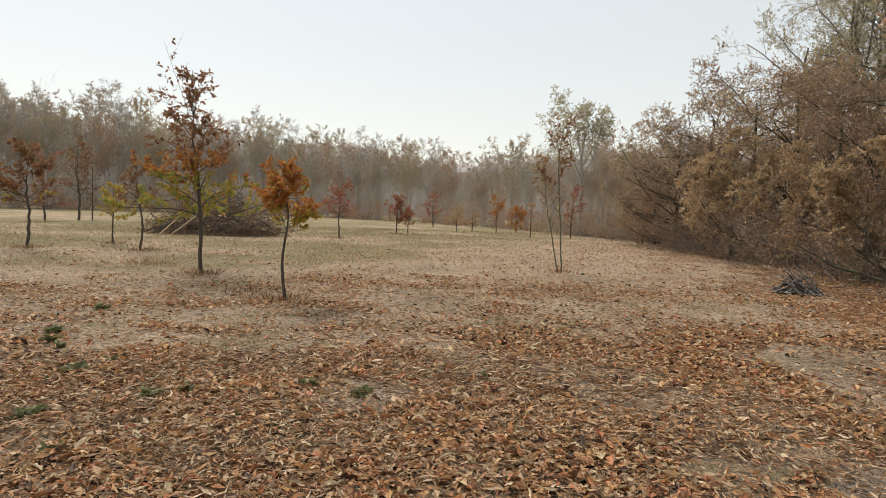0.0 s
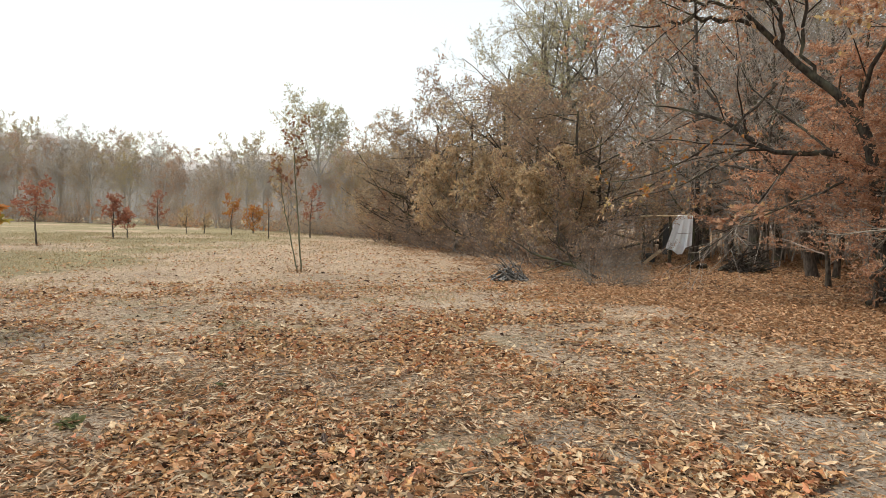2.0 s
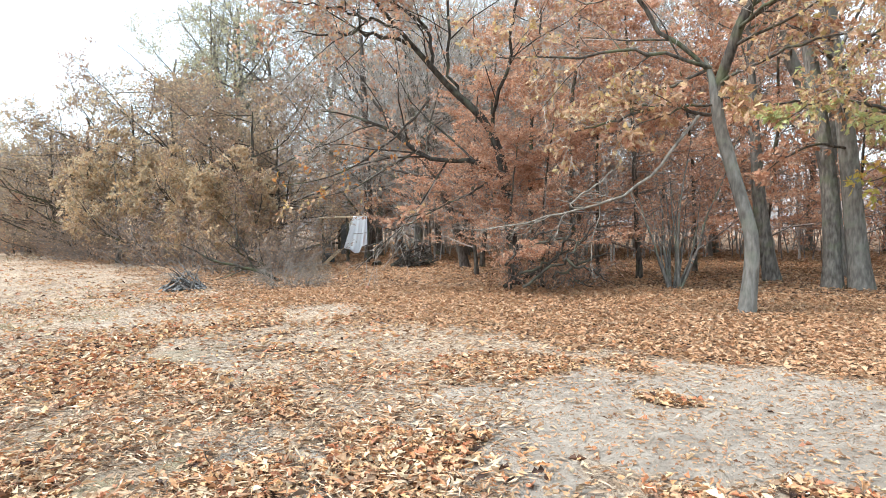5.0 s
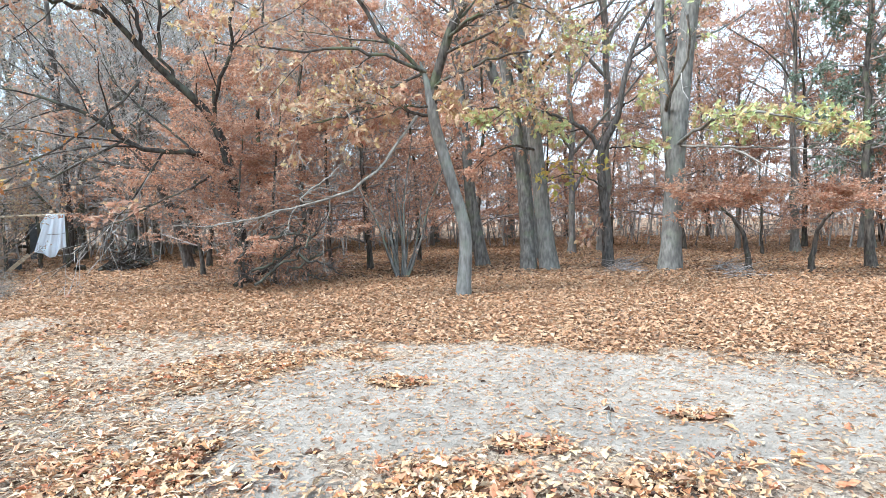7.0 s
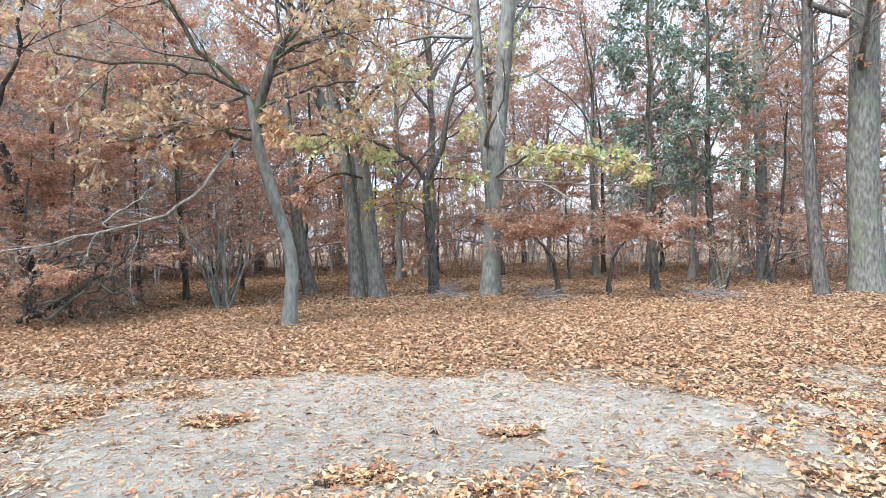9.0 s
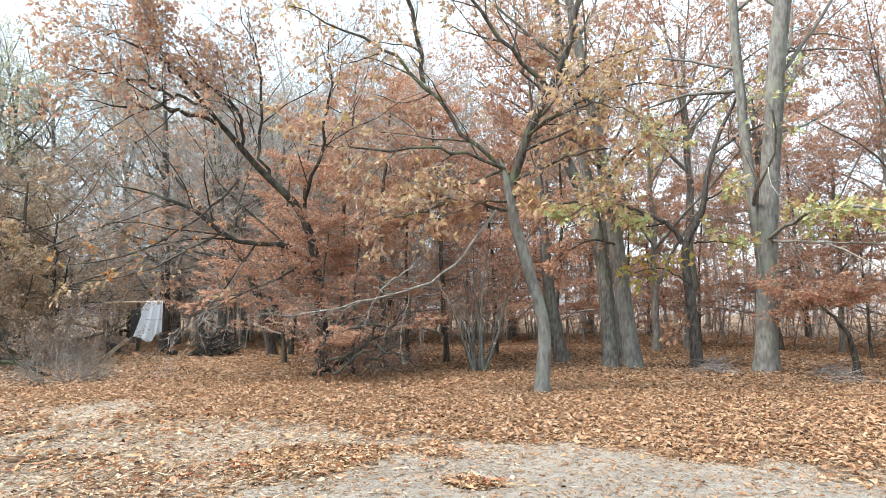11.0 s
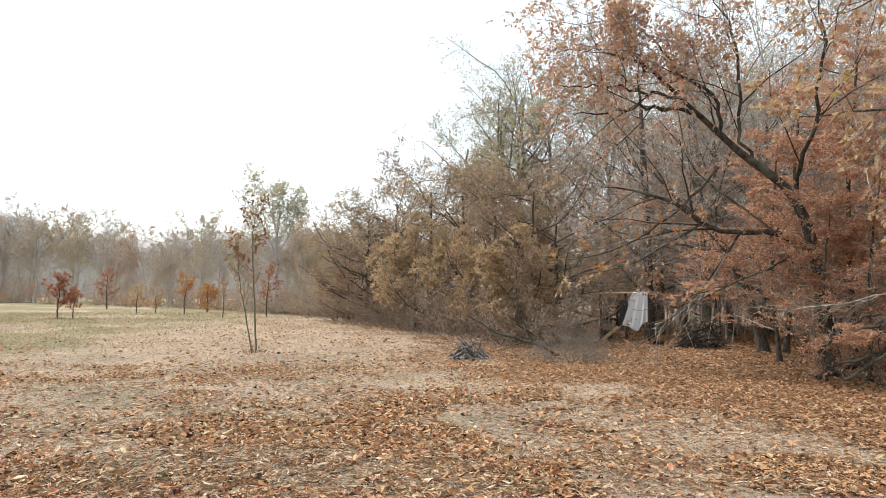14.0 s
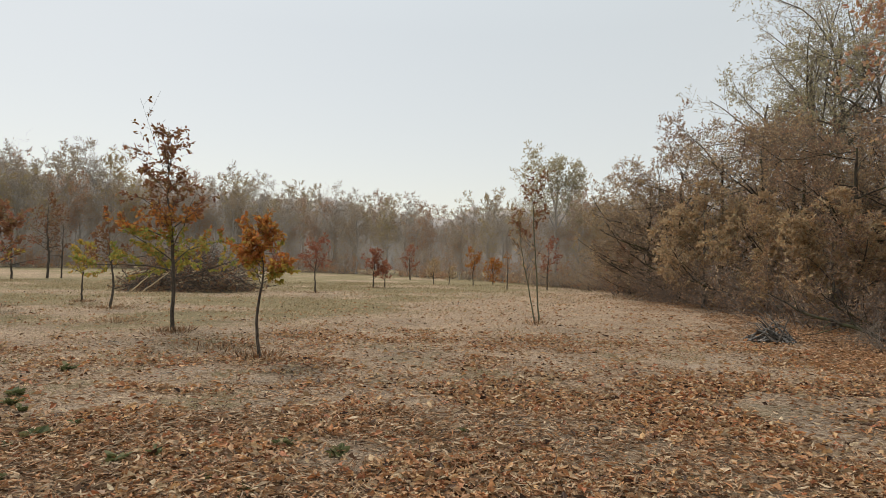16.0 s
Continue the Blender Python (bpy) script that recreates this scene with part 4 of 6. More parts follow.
# trees deeper in the wood
deep_models = [forest_tree(151, 16, 0.17, "bark_deep", "twig", "leaf_rust", 0.3, 8, 5, 0.13, 30, "wood_tree", "slim brown-barked tree in the wood", per=(8, 6, 3)),
               forest_tree(152, 17, 0.2, "bark_grey", "twig", "leaf_rust", 0.36, 8, 3, 0.14, 28, "wood_tree", "grey-barked tree in the wood", per=(8, 6, 3)),
               forest_tree(153, 12, 0.11, "bark_deep", "twig", "leaf_rust", 0.16, 9, 6, 0.12, 44, "wood_tree", "young rust-leaved tree in the wood", per=(8, 6, 3))]
spots = []
for yaw in np.arange(-132, -53, 4.4):
    for row in range(2):
        a, far = yaw + g.uniform(-1.2, 1.2), (23 + 16 * row) + g.uniform(0, 14)
        if a > -58:
            far += 8
        spots.append((*at_yaw(a, far), g.uniform(0.8, 1.15), g.uniform(0, 360)))
place_copies(deep_models, spots, "trees deeper in the wood")


def beech(seed, tall, radius, limbs, leafy, name, label, leaf="leaf_rust", size=0.1, spread=0.42, clear=0.1, per=(9, 7)):
    """A young beech: level layered sprays that keep their rust-brown leaves."""
    g = np.random.default_rng(seed)
    trunk = stem([(0, 0, -0.1), (g.normal(0, 0.2), g.normal(0, 0.2), tall * 0.5), (g.normal(0, 0.4), g.normal(0, 0.4), tall)], flared(radius, tall), 14, g, 0.02)
    ob = thing(name, label, "tree", (0, 0, 0))
    l1 = shoots(g, trunk, limbs, clear, 0.97, 76, spread, 0.5, 6, 0.08, 0.02, 0.25, fade=0.65)
    l2 = shoots(g, l1, per[0], 0.15, 0.98, 48, 0.42, 0.6, 3, 0.1, -0.01, 0.18)
    l3 = shoots(g, l2, per[1], 0.1, 0.98, 45, 0.5, 0.6, 2, 0.1, -0.01, 0.18, least=0.25)
    part("trunk", wood("trunk", [trunk], [8], "bark_dark"), ob)
    part("branchwork", wood("branchwork", [l1, l2], [4, 3], "brush"), ob, kind="stuff")
    part("fine_twig_work", wood("fine_twig_work", [l3], [3], "brush"), ob, kind="stuff")
    part("foliage", foliage(g, l3, leafy, size, BLADE, leaf, 0.05, 0.15, 0.6, 0.75), ob, kind="stuff")
    return ob


beech_models = [beech(161, 8.5, 0.08, 28, 7, "young_beech", "young beech with layered rust-brown leaves"),
                beech(162, 6.0, 0.06, 24, 8, "young_beech", "low young beech keeping its rust-brown leaves", spread=0.48)]
spots = [(*at_yaw(-60.5, 17.5), 1.0, 0), (*at_yaw(-61.5, 14.6), 0.72, 50), (*at_yaw(-64.5, 16.0), 0.9, 20), (*at_yaw(-58.6, 14.3), 0.62, 70), (*at_yaw(-55.5, 18), 0.7, 30), (*at_yaw(-66.5, 18), 1.0, 100), (*at_yaw(-70, 17.8), 0.95, 140), (*at_yaw(-74.5, 20.5), 1.1, 200), (*at_yaw(-79.5, 24), 1.1, 240),
         (*at_yaw(-86, 26), 1.1, 300), (*at_yaw(-56, 21), 1.0, 320), (*at_yaw(-92, 29), 1.2, 10), (*at_yaw(-98, 25), 1.1, 60), (*at_yaw(-104, 23), 0.75, 90), (*at_yaw(-107, 27), 1.1, 130), (*at_yaw(-116, 26), 1.0, 190),
         (*at_yaw(-120.5, 22), 0.8, 230), (*at_yaw(-126, 24), 1.1, 270), (*at_yaw(-65, 26), 1.4, 33), (*at_yaw(-72, 29), 1.5, 80), (*at_yaw(-79, 33), 1.5, 77), (*at_yaw(-112, 31), 1.4, 122), (*at_yaw(-50, 27), 1.1, 170), (*at_yaw(-88, 36), 1.6, 45), (*at_yaw(-100, 36), 1.6, 95), (*at_yaw(-122, 34), 1.6, 145)]
place_copies(beech_models, spots, "young beeches under the wood")

count = 320
a = g.uniform(-136, -57, count)
far = 27 + g.uniform(0, 1, count) ** 1.3 * 36 + np.where(a > -58, 6, 0)
wood_mass("wood_understorey", "rust-leaved undergrowth deep in the wood", 215, -far * np.sin(np.radians(a)), far * np.cos(np.radians(a)), g.uniform(1.8, 7.5, count), "brush", "leaf_rust", (9, 4), 4, 0.15, 68, 0.035, 0.0, 0.4)
# growth far back, haze in its twig and leaf colours
count = 160
a = g.uniform(-136, -46, count)
far = 45 + g.uniform(0, 1, count) * 35
wood_mass("wood_understorey", "grey bare growth far back in the wood, haze in its colour", 216, -far * np.sin(np.radians(a)), far * np.cos(np.radians(a)), g.uniform(5, 16, count), "twig_haze", "leaf_haze_orange", (10, 5), 2, 0.2, 50, 0.06)
count = 150
a = g.uniform(-136, -56, count)
far = 27 + g.uniform(0, 1, count) * 24
wood_mass("wood_canopy", "high thin canopy of the wood, twigs and rust leaves", 217, -far * np.sin(np.radians(a)), far * np.cos(np.radians(a)), g.uniform(12, 21, count), "twig", "leaf_rust", (13, 7), 3, 0.16, 50, 0.03)
# high twigs in the haze-pale colour
count = 70
a = g.uniform(-58, -38, count)
far = 32 + g.uniform(0, 1, count) * 18
wood_mass("wood_canopy", "high grey twigs of the trees behind the shelter, haze in their colour", 218, -far * np.sin(np.radians(a)), far * np.cos(np.radians(a)), g.uniform(11, 18, count), "twig_haze", "leaf_haze_orange", (13, 9), 1, 0.14, 50, 0.03)

# nearer gold-leaved shrubs before the thicket
gold_models = [forest_tree(171, 5.4, 0.07, "bark_oak", "twig", "leaf_gold", 0.06, 12, 6, 0.17, 60, "thicket_shrub", "gold-leaved shrub in front of the thicket", per=(8, 6, 2), shape=LOBED, lift=0.02, dome=(0.42, 0.5, 0.48))]
place_copies(gold_models, [(*at_yaw(-24.6, 27.5), 1.0, 0), (*at_yaw(-30.5, 23.5), 0.8, 90), (*at_yaw(-34.0, 21.5), 0.75, 200)], "gold-leaved shrubs before the thicket")
# brushwood coloured pale to give the mist behind the shelter
count = 90
a = g.uniform(-56, -33, count)
far = 25 + g.uniform(0, 1, count) * 22 + np.where(a > -40, 5, 0)
wood_mass("wood_understorey", "bare brushwood behind the shelter, mist in its pale grey colour", 219, -far * np.sin(np.radians(a)), far * np.cos(np.radians(a)), g.uniform(2.5, 9, count), "twig_haze", "leaf_haze_orange", (16, 9), 2, 0.11, 60, 0.012)
count = 85
a = g.uniform(-76, -47, count)
far = 24 + g.uniform(0, 1, count) * 10
wood_mass("wood_canopy", "tan-leaved crowns above the leaning oak", 220, -far * np.sin(np.radians(a)), far * np.cos(np.radians(a)), g.uniform(10, 19, count), "twig", "leaf_pink", (14, 8), 2, 0.13, 54, 0.025)


# ---- the near trees at the wood's edge ----
def hero(name, label, base, line, radii, bark, seed, limbs, twig="twig", leaf=None, extra=6, per=(6, 6), leafy=2, leaf_size=0.13, shape=OVAL,
         clear=0.45, spread=0.3, sides=12, limb_bark=None, leaf2=None, keep2=None, keep=None, lift=0.05, rough=0.015, spray=0.42):
    """A tree with a given trunk line and given limbs (lines with radii), each limb a part; twigs and leaves grow from them."""
    g = np.random.default_rng(seed)
    base = np.array([base[0], base[1], float(height(base[0], base[1]))])
    ob = thing(name, label, "tree", base)
    local = [np.array(p, float) - base for p in line]
    local[0] = np.array([local[0][0], local[0][1], -0.1])
    trunk = stem(local, radii, 22, g, min(radii) * 0.12)
    s = np.linspace(0, 1, 23)
    long = np.linalg.norm(np.diff(trunk[0][0], axis=0), axis=1).sum()
    trunk = (trunk[0], trunk[1] * (1 + 0.3 * np.exp(-s * long / 0.3)))
    part("trunk", wood("trunk", [trunk], [sides], bark), ob)
    grown = []
    for pts, rr in limbs:
        b = stem([np.array(p, float) - base for p in pts], rr, 14, g, rough)
        part("limb", wood("limb", [b], [7], limb_bark or bark), ob)
        grown.append(b)
    if extra:
        e = shoots(g, trunk, extra, clear, 0.98, 55, spread, 0.4, 14, 0.08, lift, fade=0.4)
        for k in range(extra):
            b = (e[0][k:k + 1], e[1][k:k + 1])
            part("limb", wood("limb", [b], [6], limb_bark or bark), ob)
            grown.append(b)
    l1 = joined(*grown)
    l2 = shoots(g, l1, per[0] + 3, 0.15, 0.98, 48, spray, 0.55, 5, 0.16, 0.03, least=0.5)
    l3 = shoots(g, l2, per[1], 0.12, 0.98, 45, 0.5, 0.6, 3, 0.2, 0.0, least=0.35)
    part("branchwork", wood("branchwork", [l2], [4], limb_bark or bark), ob, kind="stuff")
    l4 = shoots(g, l3, 3, 0.2, 0.98, 42, 0.5, 0.7, 1, 0.2, 0.0, least=0.25)
    l3, l4 = (l3[0], np.maximum(l3[1], 0.0055)), (l4[0], np.maximum(l4[1], 0.004))
    part("fine_twig_work", wood("fine_twig_work", [l3, l4], [3, 3], twig), ob, kind="stuff")
    if leaf:
        part("foliage", foliage(g, l4, leafy, leaf_size, shape, leaf, 0.3, 0.4, 0.8, 0.4, keep=(lambda at: keep(at + base)) if keep else None), ob, kind="stuff")
    if leaf2:
        part("foliage", foliage(g, l4, leafy, leaf_size, shape, leaf2, 0.3, 0.4, 0.8, 0.4, keep=lambda at: keep2(at + base)), ob, "paler yellow-green leaves", kind="stuff")
    return ob


# the slim front oak with a crook and a long bare hanging branch
front = hero("front_oak", "slim grey oak with a crooked trunk and tan leaves", (11.55, 2.36),
     [(11.55, 2.36, 0), (11.57, 2.26, 1.2), (11.5, 2.56, 2.3), (11.44, 2.84, 3.3), (11.45, 2.88, 3.75), (11.42, 3.0, 4.25), (11.4, 3.06, 4.4)],
     [0.135, 0.125, 0.115, 0.11, 0.11, 0.10, 0.02], "bark_grey", 301,
     [([(11.45, 2.86, 3.6), (11.46, 2.8, 4.1), (11.5, 2.6, 4.8), (11.59, 2.17, 5.6), (11.65, 1.84, 6.2), (11.7, 1.5, 7.6), (11.8, 1.2, 9.2)], [0.095, 0.09, 0.08, 0.07, 0.06, 0.04, 0.01]),
      ([(11.43, 2.98, 4.15), (11.09, 3.9, 5.1), (10.92, 4.45, 5.9), (10.68, 4.98, 6.5), (10.26, 5.8, 6.9), (9.8, 6.8, 7.4)], [0.04, 0.042, 0.036, 0.026, 0.01]),
      ([(10.92, 4.45, 5.9), (10.75, 4.5, 7.0), (10.4, 4.9, 8.2), (10.0, 5.6, 9.6)], [0.05, 0.04, 0.012]),
      ([(11.6, 2.1, 5.7), (11.2, 2.9, 6.6), (10.8, 3.6, 7.6), (10.5, 4.0, 8.8)], [0.05, 0.035, 0.012]),
      ([(11.45, 2.84, 3.4), (10.9, 3.6, 3.6), (10.4, 4.4, 3.3), (10.0, 5.0, 3.1)], [0.035, 0.03, 0.02, 0.008]),
      ([(11.42, 2.95, 4.2), (10.7, 3.9, 4.55), (10.1, 5.2, 4.45), (9.6, 6.3, 4.6)], [0.035, 0.03, 0.02, 0.008]),
      ([(11.5, 2.6, 4.8), (11.0, 2.0, 5.0), (10.7, 1.3, 5.1), (10.6, 0.6, 4.8)], [0.035, 0.03, 0.02, 0.008])],
     leaf="leaf_tan", extra=0, per=(6, 6), leafy=5, shape=OAK, leaf_size=0.13, limb_bark="bark_dark", rough=0.03, keep=lambda p: (p[:, 2] > 2.5) & (lattice(p[:, 0] / 0.5 + p[:, 2], p[:, 1] / 0.5 - 0.6 * p[:, 2], 6) > 0.4))

# a grey stem that leans behind it
hero("wood_oak", "leaning grey oak stem further in the wood", (20.0, 1.7), [(20.0, 1.7, 0), (20.0, 2.0, 2.5), (19.95, 2.42, 4.6), (19.85, 2.95, 5.9), (19.7, 3.7, 8), (19.6, 4.4, 12)],
     [0.2, 0.19, 0.18, 0.16, 0.13, 0.04], "bark_grey", 314, [], leaf="leaf_rust", extra=7, per=(4, 5), leafy=3, clear=0.5)

# the bare fallen branch that hangs from it
g = np.random.default_rng(310)
dead = thing("hanging_dead_branch", "long bleached leafless branch hanging down to the brush heap", "branch", (10.97, 2.9, 3.4))
main = stem(np.array([(11.18, 3.08, 3.37), (10.79, 3.33, 2.83), (10.43, 3.77, 2.18), (10.18, 4.14, 1.95), (9.92, 4.49, 1.79), (9.61, 4.91, 1.69), (9.2, 5.44, 1.52), (8.75, 5.95, 1.38), (8.4, 6.27, 1.48)]) - (10.97, 2.9, 3.4), [0.028, 0.027, 0.024, 0.018, 0.012, 0.005], 18, g, 0.018)
arm = stem(np.array([(9.86, 4.57, 1.77), (9.75, 4.85, 1.85), (10.18, 4.39, 2.27), (10.56, 4.0, 2.72)]) - (10.97, 2.9, 3.4), [0.016, 0.015, 0.012, 0.006], 18, g, 0.02)
part("side_stem", wood("side_stem", [arm], [6], "twig_bare"), dead)
l1 = joined(shoots(g, main, 15, 0.35, 0.98, 34, 0.27, 0.55, 6, 0.14, 0.02, 0.6, fade=0.5), shoots(g, arm, 6, 0.2, 0.98, 34, 0.4, 0.6, 6, 0.14, -0.02, 0.7))
l2 = shoots(g, l1, 6, 0.2, 0.98, 38, 0.45, 0.6, 5, 0.15, 0.0, 0.7)
l3 = shoots(g, l2, 3, 0.2, 0.98, 38, 0.5, 0.6, 3, 0.15, 0.0)
part("stem", wood("stem", [main], [7], "twig_bare"), dead)
part("branch_work", wood("branch_work", [l1, l2, l3], [5, 4, 3], "twig_bare"), dead, kind="stuff")

# leafy boughs, set on a tree that stands already
def bough(tree, line, radii, bark, twig, leaf, seed, per=(12, 6, 3), ratio=0.2, leafy=3, size=0.14, shape=OAK, flat=1.0, words=""):
    g = np.random.default_rng(seed)
    base = np.array(tree.matrix_basis.translation)
    b = stem(np.array(line) - base, radii, 14, g, 0.015)
    l2 = shoots(g, b, per[0], 0.12, 0.99, 50, ratio, 0.55, 5, 0.16, 0.02, flat)
    l3 = shoots(g, l2, per[1], 0.1, 0.98, 45, 0.5, 0.6, 3, 0.2, 0.0, flat, least=0.15)
    part("limb", wood("limb", [b], [7], bark), tree)
    part("twig_work", wood("twig_work", [l2, l3], [4, 3], twig), tree, kind="stuff")
    if leaf:
        part("foliage", foliage(g, l3, leafy, size, shape, leaf, 0.2, 0.35, 0.8, 0.4), tree, words, kind="stuff")


# sprays of the front oak that hang across the wood
for k, line in enumerate(([(11.44, 2.84, 3.9), (11.3, 1.9, 4.3), (11.2, 1.0, 4.4), (11.1, 0.3, 4.1)], [(11.5, 2.6, 4.8), (11.3, 1.6, 5.3), (11.2, 0.6, 5.5), (11.0, -0.3, 5.3)],
                          [(11.6, 2.1, 5.7), (11.4, 1.1, 6.1), (11.3, 0.1, 6.2)], [(11.43, 2.98, 4.2), (11.2, 3.6, 3.9), (10.9, 4.3, 3.9), (10.6, 5.0, 3.6)])):
    bough(front, line, [0.03, 0.024, 0.016, 0.006], "bark_dark", "brush", "leaf_tan", 3010 + k, (14, 7), 0.3, 2, 0.14)

bough(front, [(11.45, 2.85, 3.55), (11.0, 3.2, 3.55), (10.6, 3.6, 3.3), (10.25, 4.15, 3.1)], [0.022, 0.018, 0.012, 0.005], "bark_dark", "brush", "leaf_pink", 3015, (9, 5), 0.3, 4, 0.2, OAK, 1.0, "large pale orange leaves hanging in clusters")
bough(front, [(11.45, 2.86, 3.7), (11.2, 2.5, 3.6), (10.9, 2.2, 3.3)], [0.018, 0.014, 0.005], "bark_dark", "brush", "leaf_tan", 3016, (7, 5), 0.35, 4, 0.19, OAK)

# dark leaning oak
leaner = hero("leaning_oak", "dark mossy oak leaning out over the clearing with tan leaves", (13.42, 7.95),
     [(13.42, 7.95, 0), (13.36, 8.15, 1.2), (13.32, 8.29, 2.83), (13.21, 8.45, 3.54), (13.11, 8.61, 4.08), (12.88, 8.95, 4.42), (12.51, 9.3, 4.74), (12.11, 9.66, 5.41), (11.75, 9.94, 5.83), (11.39, 10.2, 6.3), (11.07, 10.4, 6.75), (10.63, 10.72, 7.24), (10.09, 10.95, 7.89)],
     [0.16, 0.145, 0.135, 0.125, 0.11, 0.1, 0.09, 0.078, 0.066, 0.054, 0.042, 0.028, 0.012], "bark_darkest", 302,
     [([(11.6, 10.03, 5.9), (11.27, 10.34, 6.01), (10.77, 10.85, 6.14), (10.27, 11.33, 5.98), (9.64, 11.87, 6.07)], [0.05, 0.045, 0.035, 0.02, 0.008]),
      ([(13.3, 8.25, 2.6), (12.81, 8.7, 3.03), (12.61, 8.99, 3.18), (12.31, 9.39, 2.96), (11.83, 10.0, 3.3), (11.42, 10.47, 3.86), (10.98, 10.93, 4.15), (10.32, 11.56, 4.25)], [0.07, 0.065, 0.055, 0.05, 0.035, 0.01]),
      ([(12.11, 9.66, 5.41), (11.98, 9.66, 6.31), (11.64, 10.07, 6.59), (11.4, 10.34, 7.15), (10.93, 10.83, 8.06)], [0.045, 0.04, 0.03, 0.01]),
      ([(12.6, 9.2, 4.6), (12.31, 9.39, 5.55), (12.4, 9.29, 6.64), (12.24, 9.49, 7.93), (12.0, 9.79, 8.83)], [0.04, 0.035, 0.03, 0.01]),
      ([(11.39, 10.2, 6.3), (10.63, 10.71, 6.46), (9.93, 11.36, 6.71), (9.29, 11.89, 6.72)], [0.04, 0.035, 0.02, 0.008]),
      ([(11.07, 10.4, 6.75), (10.43, 10.9, 7.25), (9.82, 11.46, 7.64), (9.17, 11.99, 7.58)], [0.035, 0.03, 0.02, 0.008]),
      ([(10.63, 10.72, 7.24), (10.5, 10.9, 8.2), (10.1, 11.4, 9.2), (9.8, 11.7, 10.0)], [0.03, 0.025, 0.008]),
      ([(13.15, 8.55, 3.9), (12.7, 7.9, 5.0), (12.5, 7.4, 6.4), (12.2, 7.3, 8.0)], [0.05, 0.04, 0.03, 0.01])],
     leaf="leaf_pink", extra=2, per=(6, 11), leafy=4, leaf_size=0.105, clear=0.6, spread=0.25, limb_bark="bark_darkest", rough=0.055, spray=0.8, keep=lambda p: (lattice(p[:, 0] / 0.6 + p[:, 2], p[:, 1] / 0.6 - 0.6 * p[:, 2], 5) > np.where(p[:, 2] > 5.2, 0.35, 0.72)))
bough(leaner, [(12.0, 9.64, 4.59), (11.35, 9.94, 3.75), (10.5, 10.56, 2.93), (9.69, 11.04, 2.51), (8.86, 11.47, 2.42)], [0.03, 0.025, 0.018, 0.006], "bark_dark", "brush", "leaf_orange", 3021, (9, 6), 0.22, 2, 0.13, OAK, 1.0, "orange leaves on a hanging bough")
bough(leaner, [(11.83, 10.0, 3.3), (11.33, 10.27, 2.97), (10.57, 10.63, 2.4), (9.6, 11.12, 2.11), (8.76, 11.55, 1.96)], [0.03, 0.02, 0.012, 0.005], "bark_dark", "brush", "leaf_tan", 3022, (9, 6), 0.2, 2, 0.13)

bough(leaner, [(12.9, 8.4, 2.7), (12.2, 8.4, 2.3), (11.06, 8.6, 1.92), (10.6, 9.1, 1.52), (10.2, 9.65, 1.3)], [0.03, 0.024, 0.018, 0.012, 0.005], "bark_dark", "brush", None, 3023, (6, 4), 0.18)
bough(leaner, [(11.0, 8.65, 1.88), (10.8, 8.95, 1.75), (10.6, 9.2, 1.66), (10.45, 9.35, 1.55)], [0.014, 0.01, 0.004], "bark_dark", "brush", "leaf_pink", 3024, (5, 3), 0.25, 4, 0.17, OAK, 1.0, "large pale leaves on a low twig")
hero("wood_oak", "dark slanting oak stem beside the shelter", (17.1, 12.2), [(17.1, 12.2, 0), (16.75, 12.3, 1.3), (16.1, 12.45, 2.7), (15.6, 12.6, 3.4), (15.0, 13.1, 4.2), (14.2, 13.9, 5.6)], [0.16, 0.14, 0.125, 0.1, 0.07, 0.03], "bark_black", 315,
     [([(15.9, 12.5, 3.0), (15.3, 13.3, 3.15), (14.6, 14.1, 3.4)], [0.06, 0.045, 0.015]), ([(16.2, 12.4, 2.5), (16.6, 11.6, 3.3), (16.7, 10.9, 4.4)], [0.06, 0.045, 0.015])], leaf="leaf_rust", extra=2, per=(3, 4), leafy=1, clear=0.5)
hero("wood_oak", "slim grey-green oak stem behind the branch heap", (19.2, 16.0), [(19.2, 16.0, 0), (19.2, 16.05, 2.5), (19.1, 16.2, 6), (19.0, 16.3, 10)], [0.17, 0.14, 0.11, 0.03], "bark_oak", 316, [], leaf="leaf_rust", extra=6, per=(3, 4), leafy=1, clear=0.4)
hero("wood_oak", "slim dark oak stem behind the white sheet", (18.6, 18.2), [(18.6, 18.2, 0), (18.55, 18.2, 2.5), (18.5, 18.3, 6), (18.3, 18.4, 11)], [0.19, 0.16, 0.12, 0.03], "bark_black", 317, [], leaf="leaf_rust", extra=6, per=(3, 4), leafy=1, clear=0.4)

# twin trunks, fused at the foot
hero("twin_oak", "old brown-grey oak stem, one of a pair fused at the foot", (17.02, 1.62), [(17.02, 1.62, 0), (17.02, 1.66, 1.5), (17.0, 1.78, 3.0), (17.3, 2.3, 6.0), (17.6, 2.9, 9.5), (17.6, 3.2, 14)],
     [0.2, 0.175, 0.155, 0.11, 0.07, 0.03], "bark_oak", 304, [], leaf="leaf_rust", extra=9, per=(4, 5), leafy=3, clear=0.45)
twin = hero("twin_oak", "old grey oak stem, one of a pair fused at the foot", (17.06, 1.05), [(17.06, 1.05, 0), (17.04, 1.27, 1.9), (17.03, 1.4, 3.5), (17.0, 1.75, 5.7), (16.95, 2.1, 8), (16.9, 2.5, 10), (16.8, 2.8, 15)],
     [0.23, 0.2, 0.175, 0.14, 0.12, 0.1, 0.04], "bark_grey", 305, [], leaf="leaf_rust", extra=10, per=(4, 5), leafy=3, clear=0.45)
